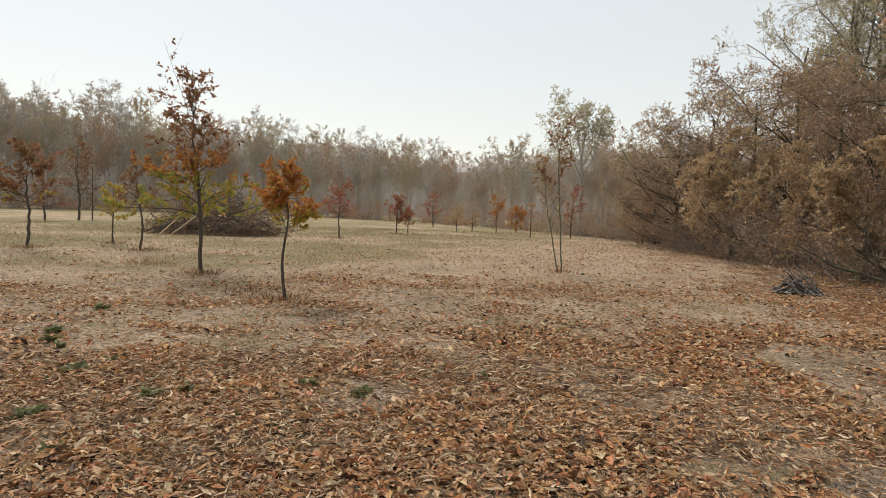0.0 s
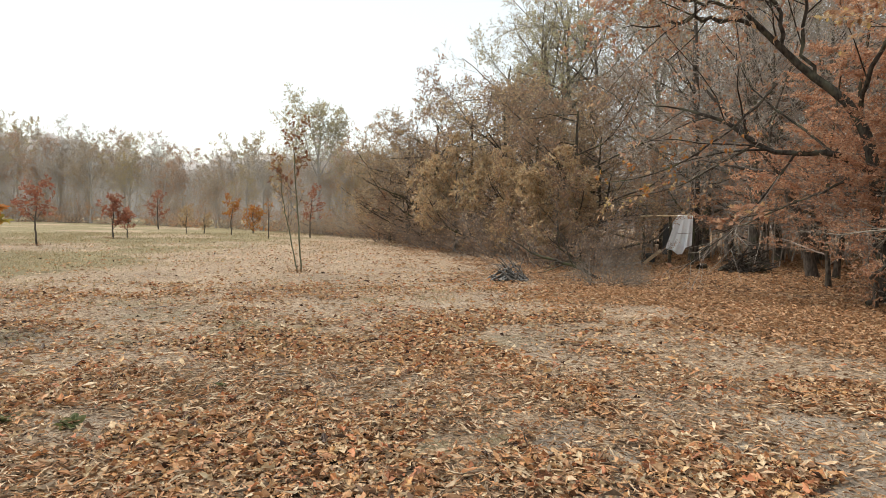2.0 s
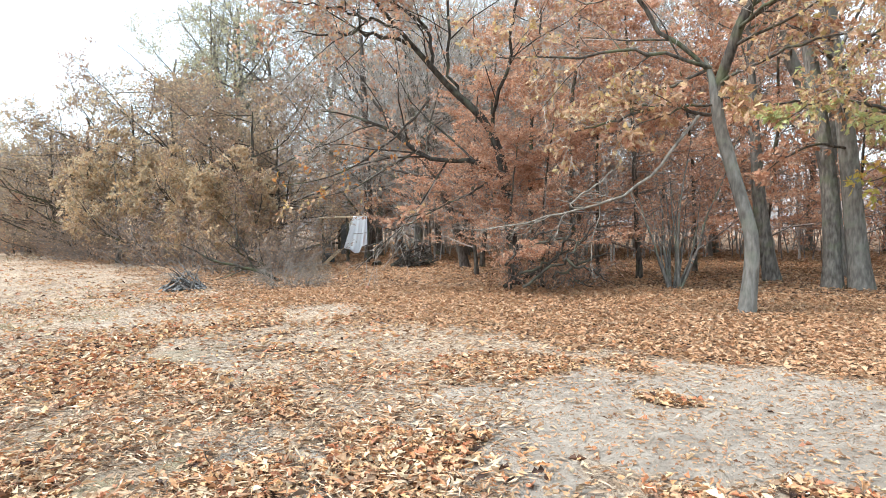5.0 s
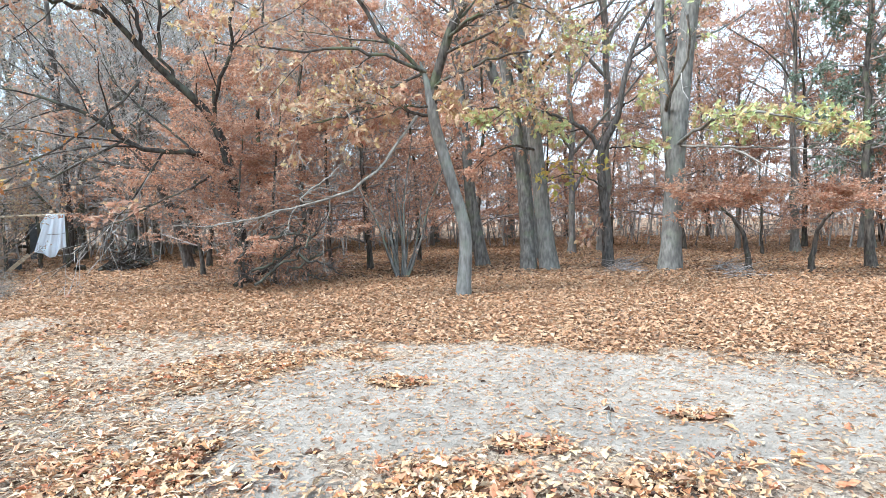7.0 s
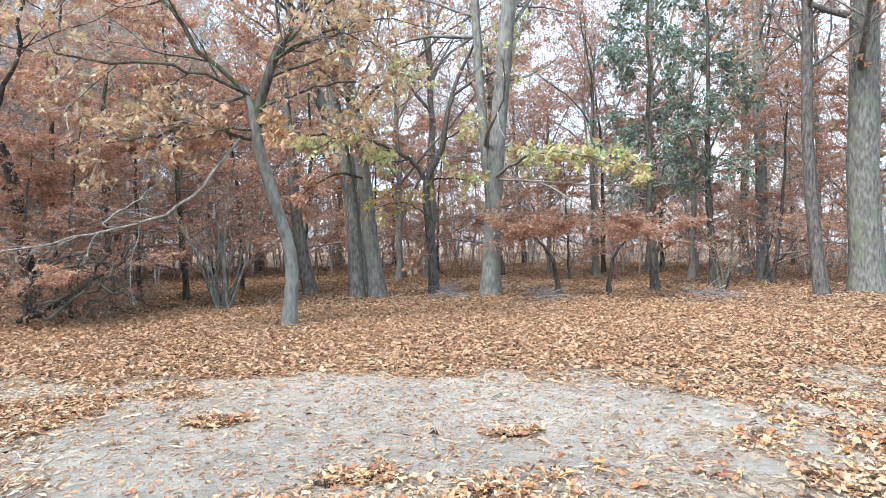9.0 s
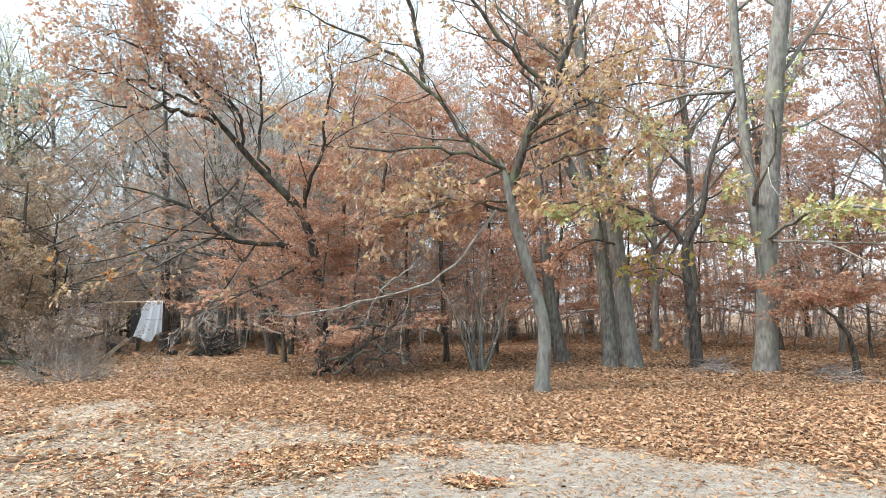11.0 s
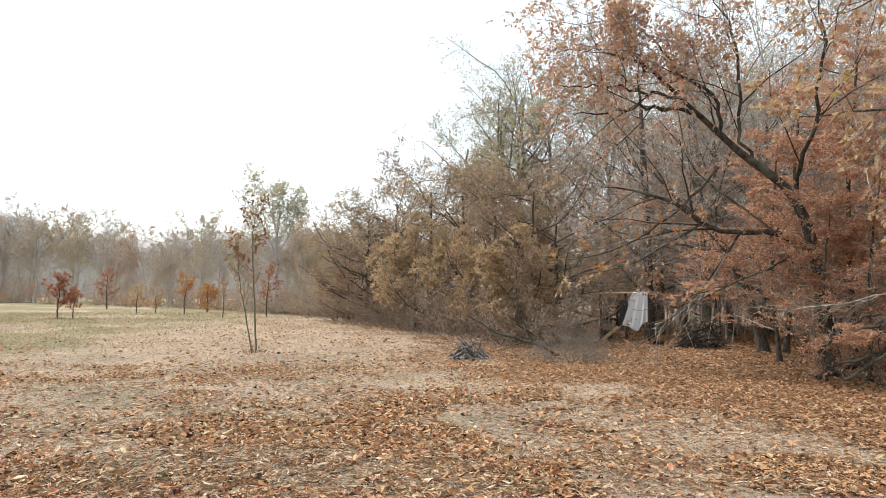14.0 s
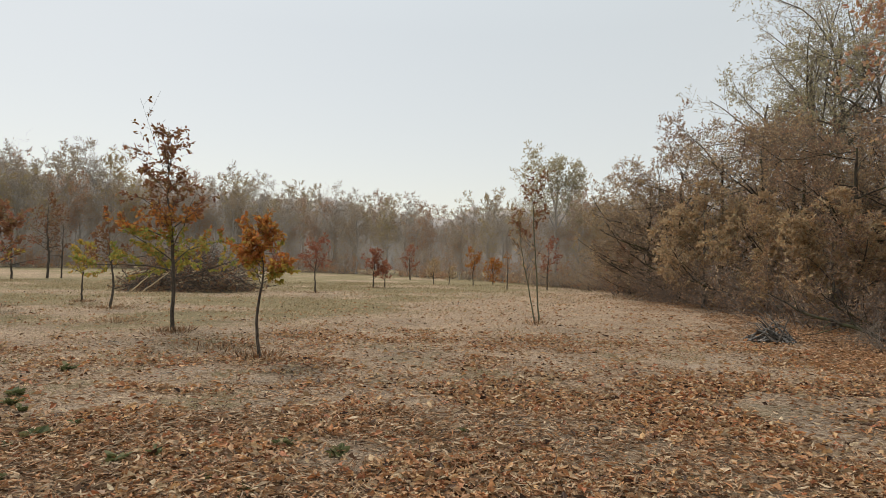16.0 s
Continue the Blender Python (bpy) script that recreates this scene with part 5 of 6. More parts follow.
for k, line in enumerate(([(17.0, 1.5, 4.0), (16.0, 1.3, 4.4), (15.0, 1.5, 4.3), (14.2, 1.9, 3.9)], [(17.0, 1.7, 5.2), (16.0, 2.2, 5.8), (15.2, 2.8, 5.9), (14.6, 3.2, 5.6)], [(17.0, 1.6, 5.0), (16.0, 0.9, 5.5), (15.2, 0.3, 5.6), (14.5, -0.2, 5.2)],
                          [(17.0, 1.9, 6.6), (16.0, 1.5, 7.2), (15.2, 1.1, 7.4), (14.6, 0.9, 7.2)], [(17.0, 2.0, 7.0), (16.1, 2.6, 7.8), (15.3, 3.4, 8.0)])):
    bough(twin, line, [0.05, 0.04, 0.025, 0.008], "bark_dark", "twig", ("leaf_tan", "leaf_pink", "leaf_lime")[k % 3], 3050 + k, (13, 7), 0.36, 5, 0.14)
for k, line in enumerate(([(16.9, 1.4, 3.2), (16.2, 1.9, 3.3), (15.5, 2.4, 3.0), (15.0, 2.9, 2.5)], [(16.9, 1.5, 4.2), (16.1, 2.4, 4.3), (15.4, 3.2, 4.0), (15.0, 3.8, 3.5)], [(17.0, 1.7, 5.6), (16.2, 1.9, 6.0), (15.4, 2.3, 6.0)])):
    bough(twin, line, [0.035, 0.028, 0.018, 0.006], "bark_dark", "brush", "leaf_rust", 3060 + k, (13, 7), 0.36, 6, 0.12, OVAL, 0.5, "level sprays of rust-brown leaves")
hero("grey_oak", "grey oak standing behind the front oak", (18.04, 3.04), [(18.04, 3.04, 0), (17.9, 3.36, 1.9), (17.86, 3.45, 3.2), (17.85, 3.6, 5.5), (17.8, 3.9, 9)],
     [0.2, 0.165, 0.11, 0.06, 0.02], "bark_oak", 306, [], leaf="leaf_rust", extra=9, per=(4, 5), leafy=3, clear=0.4)

# small oak with a fork and lime-yellow leaves
fork = hero("forked_oak", "small brown forked oak with yellow-green leaves", (17.36, -0.5), [(17.36, -0.5, 0), (17.39, -0.47, 0.95), (17.39, -0.35, 2.27), (17.39, -0.24, 3.37), (17.38, -0.61, 3.62), (17.37, -0.88, 4.12), (17.37, -0.81, 4.69), (17.36, -1.01, 5.3), (17.35, -1.21, 6.1), (17.32, -1.56, 6.58), (17.3, -1.9, 7.4)],
     [0.15, 0.14, 0.125, 0.115, 0.1, 0.085, 0.075, 0.065, 0.055, 0.04, 0.015], "bark_black", 307,
     [([(17.39, -0.26, 3.2), (17.29, -0.04, 3.62), (17.09, 0.37, 3.91), (16.67, 0.81, 4.05), (16.04, 1.33, 4.09)], [0.075, 0.065, 0.045, 0.03, 0.01]),
      ([(17.36, -0.98, 5.2), (17.25, -1.26, 5.72), (17.16, -2.1, 6.07), (17.0, -2.9, 6.3)], [0.045, 0.04, 0.02, 0.008])],
     leaf="leaf_lime", extra=2, per=(2, 3), leafy=2, shape=OAK, leaf_size=0.17, clear=0.7)
bough(fork, [(17.09, 0.37, 3.91), (16.4, 0.7, 3.75), (15.8, 1.1, 3.45)], [0.03, 0.02, 0.008], "bark_dark", "brush", "leaf_lime", 3071, (6, 5), 0.35, 4, 0.2)
bough(fork, [(17.36, -0.45, 2.1), (16.8, 0.2, 2.55), (16.3, 0.75, 2.5), (16.0, 1.1, 2.25)], [0.025, 0.018, 0.006], "bark_dark", "brush", "leaf_yellow", 3072, (8, 5), 0.35, 3, 0.2)
bough(fork, [(17.36, -0.45, 1.1), (16.9, -0.2, 1.1), (16.5, 0.0, 0.8)], [0.02, 0.015, 0.006], "bark_dark", "brush", "leaf_pink", 3073, (6, 4), 0.4, 4, 0.19)
bough(fork, [(17.38, -0.55, 3.2), (16.9, -1.2, 3.2), (16.3, -1.7, 2.9)], [0.025, 0.02, 0.006], "bark_dark", "brush", "leaf_lime", 3074, (7, 5), 0.35, 4, 0.2)

bough(fork, [(16.67, 0.81, 4.05), (15.9, 1.5, 4.2), (15.2, 2.0, 4.0), (14.8, 2.4, 3.6)], [0.025, 0.02, 0.006], "bark_dark", "brush", "leaf_lime", 3075, (10, 6), 0.35, 5, 0.2)
bough(fork, [(17.37, -0.9, 4.3), (16.7, -1.3, 4.5), (16.0, -1.5, 4.4)], [0.025, 0.02, 0.006], "bark_dark", "brush", "leaf_lime", 3076, (7, 5), 0.35, 3, 0.2)

# big grey trunk with the leafy yellow branch in front
tall_oak = hero("tall_grey_oak", "tall straight grey oak with a thick flared trunk", (16.97, -2.03), [(16.97, -2.03, 0), (16.96, -2.1, 1.5), (16.95, -2.19, 3.5), (16.92, -2.43, 5.9), (16.88, -2.62, 8.2), (16.84, -2.92, 9.8), (16.7, -3.2, 16)],
     [0.26, 0.235, 0.22, 0.205, 0.19, 0.17, 0.05], "bark_grey", 308,
     [([(16.97, -2.1, 2.2), (17.05, -1.95, 3.6), (17.1, -1.75, 7.0), (17.2, -1.6, 13)], [0.13, 0.125, 0.11, 0.03])],
     leaf="leaf_rust", keep=lambda p: p[:, 2] > 4.6, extra=10, per=(5, 5), leafy=4, leaf_size=0.15, shape=OAK, clear=0.35)
bough(tall_oak, [(16.75, -2.2, 3.2), (15.44, -2.8, 3.63), (14.69, -3.42, 3.63), (14.13, -4.01, 3.43), (13.64, -4.56, 3.12), (13.19, -4.93, 2.84)], [0.05, 0.04, 0.03, 0.02, 0.008], "bark_grey", "twig", "leaf_lime", 3081, (22, 8), 0.17, 6, 0.16, OAK, 0.7, "lime-green and gold leaves on a level bough")
bough(tall_oak, [(16.75, -2.25, 3.15), (15.39, -3.07, 2.95), (14.64, -3.65, 2.52), (14.15, -4.29, 1.95)], [0.035, 0.03, 0.02, 0.006], "twig_bare", "twig_bare", None, 3082, (16, 7), 0.3)
bough(tall_oak, [(15.39, -3.07, 2.95), (14.54, -4.02, 2.79), (13.85, -4.88, 2.67), (13.14, -5.61, 2.71)], [0.02, 0.018, 0.012, 0.005], "twig_bare", "twig_bare", None, 3083, (12, 6), 0.25)

hero("wood_oak", "dark rough-barked oak with scattered rust leaves", (15.3, -10.3), [(15.3, -10.3, 0), (15.45, -10.14, 1.85), (15.52, -10.03, 4), (15.5, -10.04, 6.5), (15.5, -10, 15)], [0.17, 0.14, 0.125, 0.11, 0.05], "bark_black", 311, [], leaf="leaf_rust", extra=10, per=(5, 5), leafy=3, clear=0.25)
hero("wood_oak", "stout mossy oak with a broad foot", (16.1, -12.1), [(16.1, -12.1, 0), (16.1, -11.95, 2.6), (16.05, -11.95, 6.6), (16, -12, 15)], [0.42, 0.36, 0.33, 0.08], "bark_oak", 312, [], leaf="leaf_rust", extra=9, per=(4, 4), leafy=3, clear=0.35)
hero("wood_oak", "pale grey oak further in the wood", (20.4, -11.7), [(20.4, -11.7, 0), (20.4, -11.6, 4), (20.4, -11.5, 9), (20.4, -11.4, 16)], [0.2, 0.18, 0.16, 0.05], "bark_grey", 313, [], leaf="leaf_rust", extra=8, per=(4, 4), leafy=3, clear=0.4)

# ivy-clad tree: evergreen leaves round slim stems
def ivy_tree(seed, place, tall, label):
    g = np.random.default_rng(seed)
    ob = thing("ivy_clad_tree", label, "tree", (*place, float(height(*place))))
    trunk = stem([(0, 0, -0.1), (0.15, 0.1, 3), (-0.1, 0.2, tall)], flared(0.11, tall), 16, g, 0.03)
    l1 = shoots(g, trunk, 26, 0.28, 0.98, 65, 0.2, 0.5, 6, 0.15, -0.02, fade=0.3)
    l2 = shoots(g, l1, 8, 0.1, 0.98, 50, 0.45, 0.6, 4, 0.2, -0.05)
    l3 = shoots(g, l2, 4, 0.1, 0.98, 50, 0.5, 0.6, 3, 0.2, -0.08, least=0.25)
    part("trunk", wood("trunk", [trunk], [9], "bark_dark"), ob)
    part("branchwork", wood("branchwork", [l1, l2, l3], [4, 3, 3], "brush"), ob, kind="stuff")
    part("ivy", foliage(g, l3, 8, 0.115, OVAL, "leaf_ever", 0.1, 0.5, 0.9, 0.3, "ivy"), ob, "dark evergreen ivy leaves", "stuff")
    return ob


ivy_tree(320, (17.6, -6.9), 8.5, "slim tree clad in dark evergreen ivy")
ivy_tree(321, (18.4, -9.0), 9.5, "taller tree hung with dark evergreen ivy")

# multi-stemmed hazel between the trunks, and low rust shrubs
def coppice(seed, place, stems, tall, leaf, label, leafy=2, bark="bark_oak"):
    g = np.random.default_rng(seed)
    ob = thing("coppice_shrub", label, "shrub", (*place, float(height(*place))))
    a = g.uniform(0, 2 * np.pi, stems)
    start = np.stack([np.cos(a) * 0.12, np.sin(a) * 0.12, np.full(stems, -0.05)], 1)
    way = unit(np.stack([np.cos(a) * 0.35, np.sin(a) * 0.35, np.ones(stems)], 1) + g.normal(0, 0.12, (stems, 3)))
    long = tall * g.uniform(0.6, 1.1, stems)
    l0 = extend(g, start, way, long, g.uniform(0.025, 0.05, stems), np.full(stems, 0.006), 10, 0.08, 0.03)
    for k in range(stems):
        part("stem", wood("stem", [(l0[0][k:k + 1], l0[1][k:k + 1])], [6], bark), ob)
    l1 = shoots(g, l0, 6, 0.3, 0.98, 50, 0.35, 0.5, 5, 0.15, 0.03)
    l2 = shoots(g, l1, 6, 0.1, 0.98, 48, 0.45, 0.6, 3, 0.2, 0.0, 0.6, least=0.2)
    part("twig_work", wood("twig_work", [l1, l2], [4, 3], "brush"), ob, kind="stuff")
    part("foliage", foliage(g, l2, leafy, 0.09, BLADE, leaf), ob, kind="stuff")
    return ob


coppice(330, (14.6, 4.5), 11, 3.6, "leaf_rust", "multi-stemmed greenish hazel with rust leaves", 3)
layered = [beech(163, 1.95, 0.07, 12, 8, "young_beech", "low flat-topped beech with level rust-brown sprays", spread=0.95, clear=0.7, per=(9, 6))]
place_copies(layered, [(16.7, -3.9, 1.0, 0), (16.4, -5.1, 0.95, 130)], "low beeches among the trunks")
coppice(333, (17.2, -8.6), 6, 2.8, "leaf_rust", "thin shrub with tangled stems", 2, "bark_dark")
coppice(334, (20.4, -11.7), 3, 3.2, "leaf_rust", "spindly rust-leaved shrub under the trees", 6)


# ---- the field's young trees ----
def sapling(name, label, place, tall, radius, clear, limbs, leafsets, seed, spread=0.4, bend=0.06, twigs=5, size=0.1, bark="stem_young", angle=62, shape=OVAL, crown_lift=0.05, leaders=0, fade=0.55):
    """A young oak on a bare stem; leafsets: (material, low, high, leaves a twig), heights as a share of the tree."""
    g = np.random.default_rng(seed)
    ob = thing(name, label, "young tree", (*place, float(height(*place))))
    trunk = stem([(0, 0, -0.05), (g.normal(0, bend), g.normal(0, bend), tall * 0.33), (g.normal(0, bend), g.normal(0, bend), tall * 0.66), (g.normal(0, bend), g.normal(0, bend), tall)],
                 [radius * 1.2, radius, radius * 0.85, radius * 0.6, radius * 0.3, 0.005], 18, g, radius * 0.3)
    part("stem", wood("stem", [trunk], [8], bark), ob)
    l1 = shoots(g, trunk, limbs, clear, 0.98, angle, spread, 0.5, 6, 0.1, crown_lift, fade=fade)
    if leaders:
        l1 = joined(l1, shoots(g, trunk, leaders, 0.72, 0.8, 24, 0.36, 0.6, 6, 0.05, 0.08))
    l2 = shoots(g, l1, twigs, 0.15, 0.98, 45, 0.45, 0.6, 4, 0.15, 0.03, least=0.14)
    part("twig_work", wood("twig_work", [l1, l2], [4, 3], bark), ob, kind="stuff")
    for mat, lo, hi, per in leafsets:
        part("foliage", foliage(g, l2, per, size, shape, mat, 0.1, 0.35, 0.9, 0.45, keep=lambda at: (at[:, 2] + 0.05 * tall * np.sin(at[:, 0] * 9 + at[:, 1] * 7) > lo * tall) & (at[:, 2] <= hi * tall)), ob, kind="stuff")
    return ob


sapling("young_oak", "young oak, orange top and yellow underside, bare crooked stem", (-2.68, 10.45), 2.15, 0.026, 0.56, 24, [("leaf_orange", 0.7, 1.2, 11), ("leaf_yellow", 0.4, 0.74, 12)], 401, 0.25, bend=0.09, size=0.095, angle=52, crown_lift=0.02)
sapling("young_oak", "taller young oak, green and yellow below, red-brown above", (-5.42, 13.75), 4.45, 0.04, 0.24, 32, [("leaf_green", 0.2, 0.5, 34), ("leaf_yellow", 0.2, 0.46, 12), ("leaf_orange", 0.44, 0.6, 14), ("leaf_redbrown", 0.54, 0.8, 11), ("leaf_redbrown", 0.8, 1.4, 5)], 402, 0.44, 0.1, 8, 0.095, crown_lift=0.0, leaders=5, fade=0.85)
sapling("young_oak", "young oak with brown and ochre leaves", (-13.0, 19.2), 3.1, 0.045, 0.42, 24, [("leaf_yellow", 0.3, 0.6, 3), ("leaf_redbrown", 0.45, 1.1, 6)], 403, 0.34, 0.06, 6, 0.15)
sapling("young_oak", "small young oak with yellow-green leaves", (-11.85, 22), 2.1, 0.03, 0.4, 16, [("leaf_yellow", 0.3, 1.1, 7)], 404, 0.32)
sapling("young_oak", "young oak on a leaning stem with brown leaves", (-9.67, 19.6), 2.7, 0.035, 0.45, 18, [("leaf_redbrown", 0.4, 1.1, 7)], 405, 0.3)
sapling("young_oak", "young dark oak before the far wood", (-26.7, 44.9), 5.6, 0.08, 0.3, 26, [("leaf_redbrown", 0.3, 1.1, 5)], 406, 0.3, 0.08, 6, 0.2, shape=BLADE)
sapling("young_oak", "slender young oak before the far wood", (-26.1, 45.6), 4.5, 0.05, 0.3, 18, [("leaf_redbrown", 0.4, 1.1, 3)], 407, 0.25, shape=BLADE)
sapling("young_oak", "low red-brown young oak in the field", (-26.8, 41.3), 4.2, 0.06, 0.15, 20, [("leaf_red", 0.2, 1.1, 6)], 408, 0.4, 0.05, 6, 0.18, shape=BLADE)
sapling("young_oak", "young oak with red autumn leaves", (-5.37, 31.4), 2.7, 0.035, 0.35, 20, [("leaf_red", 0.4, 1.1, 6)], 409, 0.4, 0.12, 5, 0.16, shape=BLADE)
sapling("young_oak", "low bushy young oak with dark red leaves", (-3.06, 38.7), 2.2, 0.04, 0.25, 20, [("leaf_red", 0.25, 1.1, 8)], 410, 0.45, 0.05, 5, 0.17, shape=BLADE)
sapling("young_oak", "tiny red-leaved young oak", (-2.4, 39.6), 1.6, 0.03, 0.3, 12, [("leaf_red", 0.3, 1.1, 6)], 411, 0.3, 0.05, 5, 0.15, shape=BLADE)
sapling("young_oak", "small ochre young oak in the field", (0.84, 46.6), 1.9, 0.03, 0.2, 14, [("leaf_gold", 0.2, 1.1, 6)], 412, 0.5, 0.05, 5, 0.17, shape=BLADE)
sapling("young_oak", "small ochre young oak in the field", (2.0, 47.5), 1.4, 0.03, 0.2, 12, [("leaf_gold", 0.2, 1.1, 5)], 413, 0.5, 0.05, 5, 0.17, shape=BLADE)
sapling("young_oak", "young oak with a small orange crown", (3.69, 45.1), 2.6, 0.035, 0.45, 14, [("leaf_orange", 0.45, 1.1, 7)], 414, 0.3, 0.05, 5, 0.17, shape=BLADE)
sapling("young_oak", "squat orange-brown oak bush", (5.53, 48.6), 1.9, 0.04, 0.1, 20, [("leaf_orange", 0.05, 1.1, 8)], 415, 0.6, 0.05, 5, 0.18, shape=BLADE)
sapling("young_oak", "thin young oak, nearly bare", (5.4, 39.5), 2.4, 0.03, 0.5, 10, [("leaf_orange", 0.5, 1.1, 2)], 416, 0.2, 0.05, 4, 0.14, shape=BLADE)
sapling("young_oak", "small russet young oak by the wood", (-14.5, 60), 3.0, 0.05, 0.2, 18, [("leaf_red", 0.2, 1.1, 5)], 417, 0.4, 0.05, 5, 0.2, shape=BLADE)
sapling("young_oak", "small russet young oak by the wood", (-1.2, 58), 3.0, 0.05, 0.2, 18, [("leaf_red", 0.2, 1.1, 5)], 418, 0.4, 0.05, 5, 0.2, shape=BLADE)
sapling("young_oak", "small red young oak at the wood's edge", (8.2, 40.5), 3.3, 0.04, 0.2, 16, [("leaf_red", 0.35, 1.1, 6)], 419, 0.4, 0.05, 5, 0.17, shape=BLADE)
sapling("young_oak", "small red young oak at the wood's edge", (11.6, 36.5), 2.9, 0.04, 0.2, 16, [("leaf_red", 0.4, 1.1, 6)], 420, 0.4, 0.05, 5, 0.17, shape=BLADE)


def pole_tree(seed, place):
    """Two thin stems from one foot, bare below, a narrow crown of dull leaves above."""
    g = np.random.default_rng(seed)
    ob = thing("twin_stemmed_tree", "thin twin-stemmed young tree, nearly bare, dull red leaves on top", "young tree", (*place, float(height(*place))))
    stems = [stem([(0.06, 0, -0.05), (0.0, 0, 1.2), (-0.14, 0, 3.0), (-0.02, 0, 4.0)], [0.024, 0.02, 0.014, 0.004], 16, g, 0.008),
             stem([(-0.02, 0.05, -0.05), (-0.2, 0.05, 0.9), (-0.42, 0.05, 1.9), (-0.5, 0, 2.9)], [0.02, 0.017, 0.011, 0.003], 16, g, 0.008)]
    l1s = []
    for k, b in enumerate(stems):
        part("stem", wood("stem", [b], [7], "stem_green"), ob)
        l1s.append(shoots(g, b, 15, 0.4, 0.98, 38, 0.2, 0.5, 5, 0.1, 0.06, fade=0.3))
    l1 = joined(*l1s)
    l2 = shoots(g, l1, 5, 0.15, 0.98, 40, 0.45, 0.6, 3, 0.15, 0.03, least=0.14)
    part("twig_work", wood("twig_work", [l1, l2], [4, 3], "stem_young"), ob, kind="stuff")
    part("foliage", foliage(g, l2, 3, 0.12, OVAL, "leaf_redbrown", keep=lambda at: at[:, 2] > 2.4), ob, kind="stuff")
    part("foliage", foliage(g, l2, 1, 0.1, OVAL, "leaf_gold", keep=lambda at: at[:, 2] <= 2.5), ob, kind="stuff")


pole_tree(430, (3.1, 16.8))


# ---- heaps of branches ----
def heap(name, label, place, wide, deep, tall, sticks, long, thick, mat, seed, leaf=None, leafy=2, fine=4, boss=0, steep=0.22, ring=False, mat2=None):
    """A heap of cut branches lying across one another."""
    g = np.random.default_rng(seed)
    ob = thing(name, label, "brush heap", (*place, float(height(*place))))
    a, r = g.uniform(0, 2 * np.pi, sticks), np.sqrt(g.uniform(0, 1, sticks))
    dome = tall * (1 - r ** 2.2)
    c = np.stack([np.cos(a) * r * wide * 0.5, np.sin(a) * r * deep * 0.5, dome * g.uniform(0.05, 1, sticks)], 1)
    heading = g.uniform(0, 2 * np.pi, sticks)
    way = unit(np.stack([np.cos(heading), np.sin(heading), g.normal(0, steep, sticks)], 1))
    L = long * g.uniform(0.45, 1.15, sticks)
    start = c - way * L[:, None] * 0.45
    if ring:
        way = unit(np.stack([-np.cos(a) * g.uniform(0.3, 1, sticks), -np.sin(a) * g.uniform(0.3, 1, sticks), g.uniform(0.0, steep, sticks)], 1) + g.normal(0, 0.2, (sticks, 3)))
        start = np.stack([np.cos(a) * wide * 0.5, np.sin(a) * deep * 0.5, np.full(sticks, 0.03)], 1) * g.uniform(0.6, 1.1, (sticks, 1))
    start[:, 2] = np.maximum(start[:, 2], 0.03)
    b = extend(g, start, way, L, thick * g.uniform(0.5, 1.2, sticks), np.full(sticks, thick * 0.25), 6, 0.1, -0.01)
    b[0][:, :, 2] = np.maximum(b[0][:, :, 2], 0.02)
    for k in range(boss):
        part("log", wood("log", [(b[0][k:k + 1], b[1][k:k + 1] * 1.8)], [8], "log_grey"), ob)
    if sticks <= 120:
        for k in range(boss, sticks):
            part("stick", wood("stick", [(b[0][k:k + 1], b[1][k:k + 1])], [6], mat2 if mat2 and k % 3 == 0 else mat), ob)
    else:
        part("stick_work", wood("stick_work", [b], [5], mat), ob, kind="stuff")
    if fine:
        t = shoots(g, b, fine, 0.3, 0.98, 40, 0.35, 0.5, 4, 0.2, 0.0)
        t[0][:, :, 2] = np.maximum(t[0][:, :, 2], 0.01)
        part("twig_work", wood("twig_work", [t], [3], "twig" if mat == "twig_bare" else "brush"), ob, kind="stuff")
        if leaf:
            part("foliage", foliage(g, t, leafy, 0.13, BLADE, leaf), ob, kind="stuff")
    return ob


heap("brush_heap", "large heap of felled branches and dead leaves in the field", (-11.6, 31.6), 6.6, 3.4, 2.6, 380, 2.6, 0.024, "bark_black", 501, "leaf_redbrown", 2, 7, 0, 0.5)
for k, (x, y, z, dx) in enumerate(((-13.6, 29.4, 0.02, 0.9), (-13.0, 29.3, 0.02, 1.1))):
    pole_ = thing("leaning_pole", "pale peeled pole leaning on the brush heap", "pole", (x, y, 0))
    part("wood", wood("wood", [stem([(0, 0, z), (dx * 0.5, 0.35, 0.55), (dx, 0.7, 1.15)], [0.035, 0.03, 0.02], 8, np.random.default_rng(530 + k), 0.01)], [7], "plank"), pole_)
heap("stick_heap", "small heap of grey weathered sticks on the leaves", (7.75, 13.7), 1.15, 0.9, 0.5, 70, 0.8, 0.034, "log_grey", 502, None, 0, 0, 0, 0.36, True, "bark_black")
heap("stick_heap", "dark heap of short cut branches by the trees", (16.6, 14.1), 1.5, 1.1, 1.0, 120, 0.7, 0.036, "bark_darkest", 503, None, 0, 1, 0, 0.5, False, "bark_black")
tangle = thicket(504, 2.6, 1.5, 26, "twig_hedge", "leaf_rust", 1, 0.1, "brush_heap", "dark tangled brush heap with fallen boughs", (7, 6), category="brush heap")
place_copies([tangle], [(13.2, 7.0, 1.0, 0)], "")
mound = thicket(505, 1.9, 1.25, 46, "twig_bare", None, 0, 0.08, "brush_heap", "bleached dead twigs and dry stalks in a tangled mound", (6, 5), category="brush heap")
place_copies([mound], [(10.05, 12.6, 0.84, 0)], "")
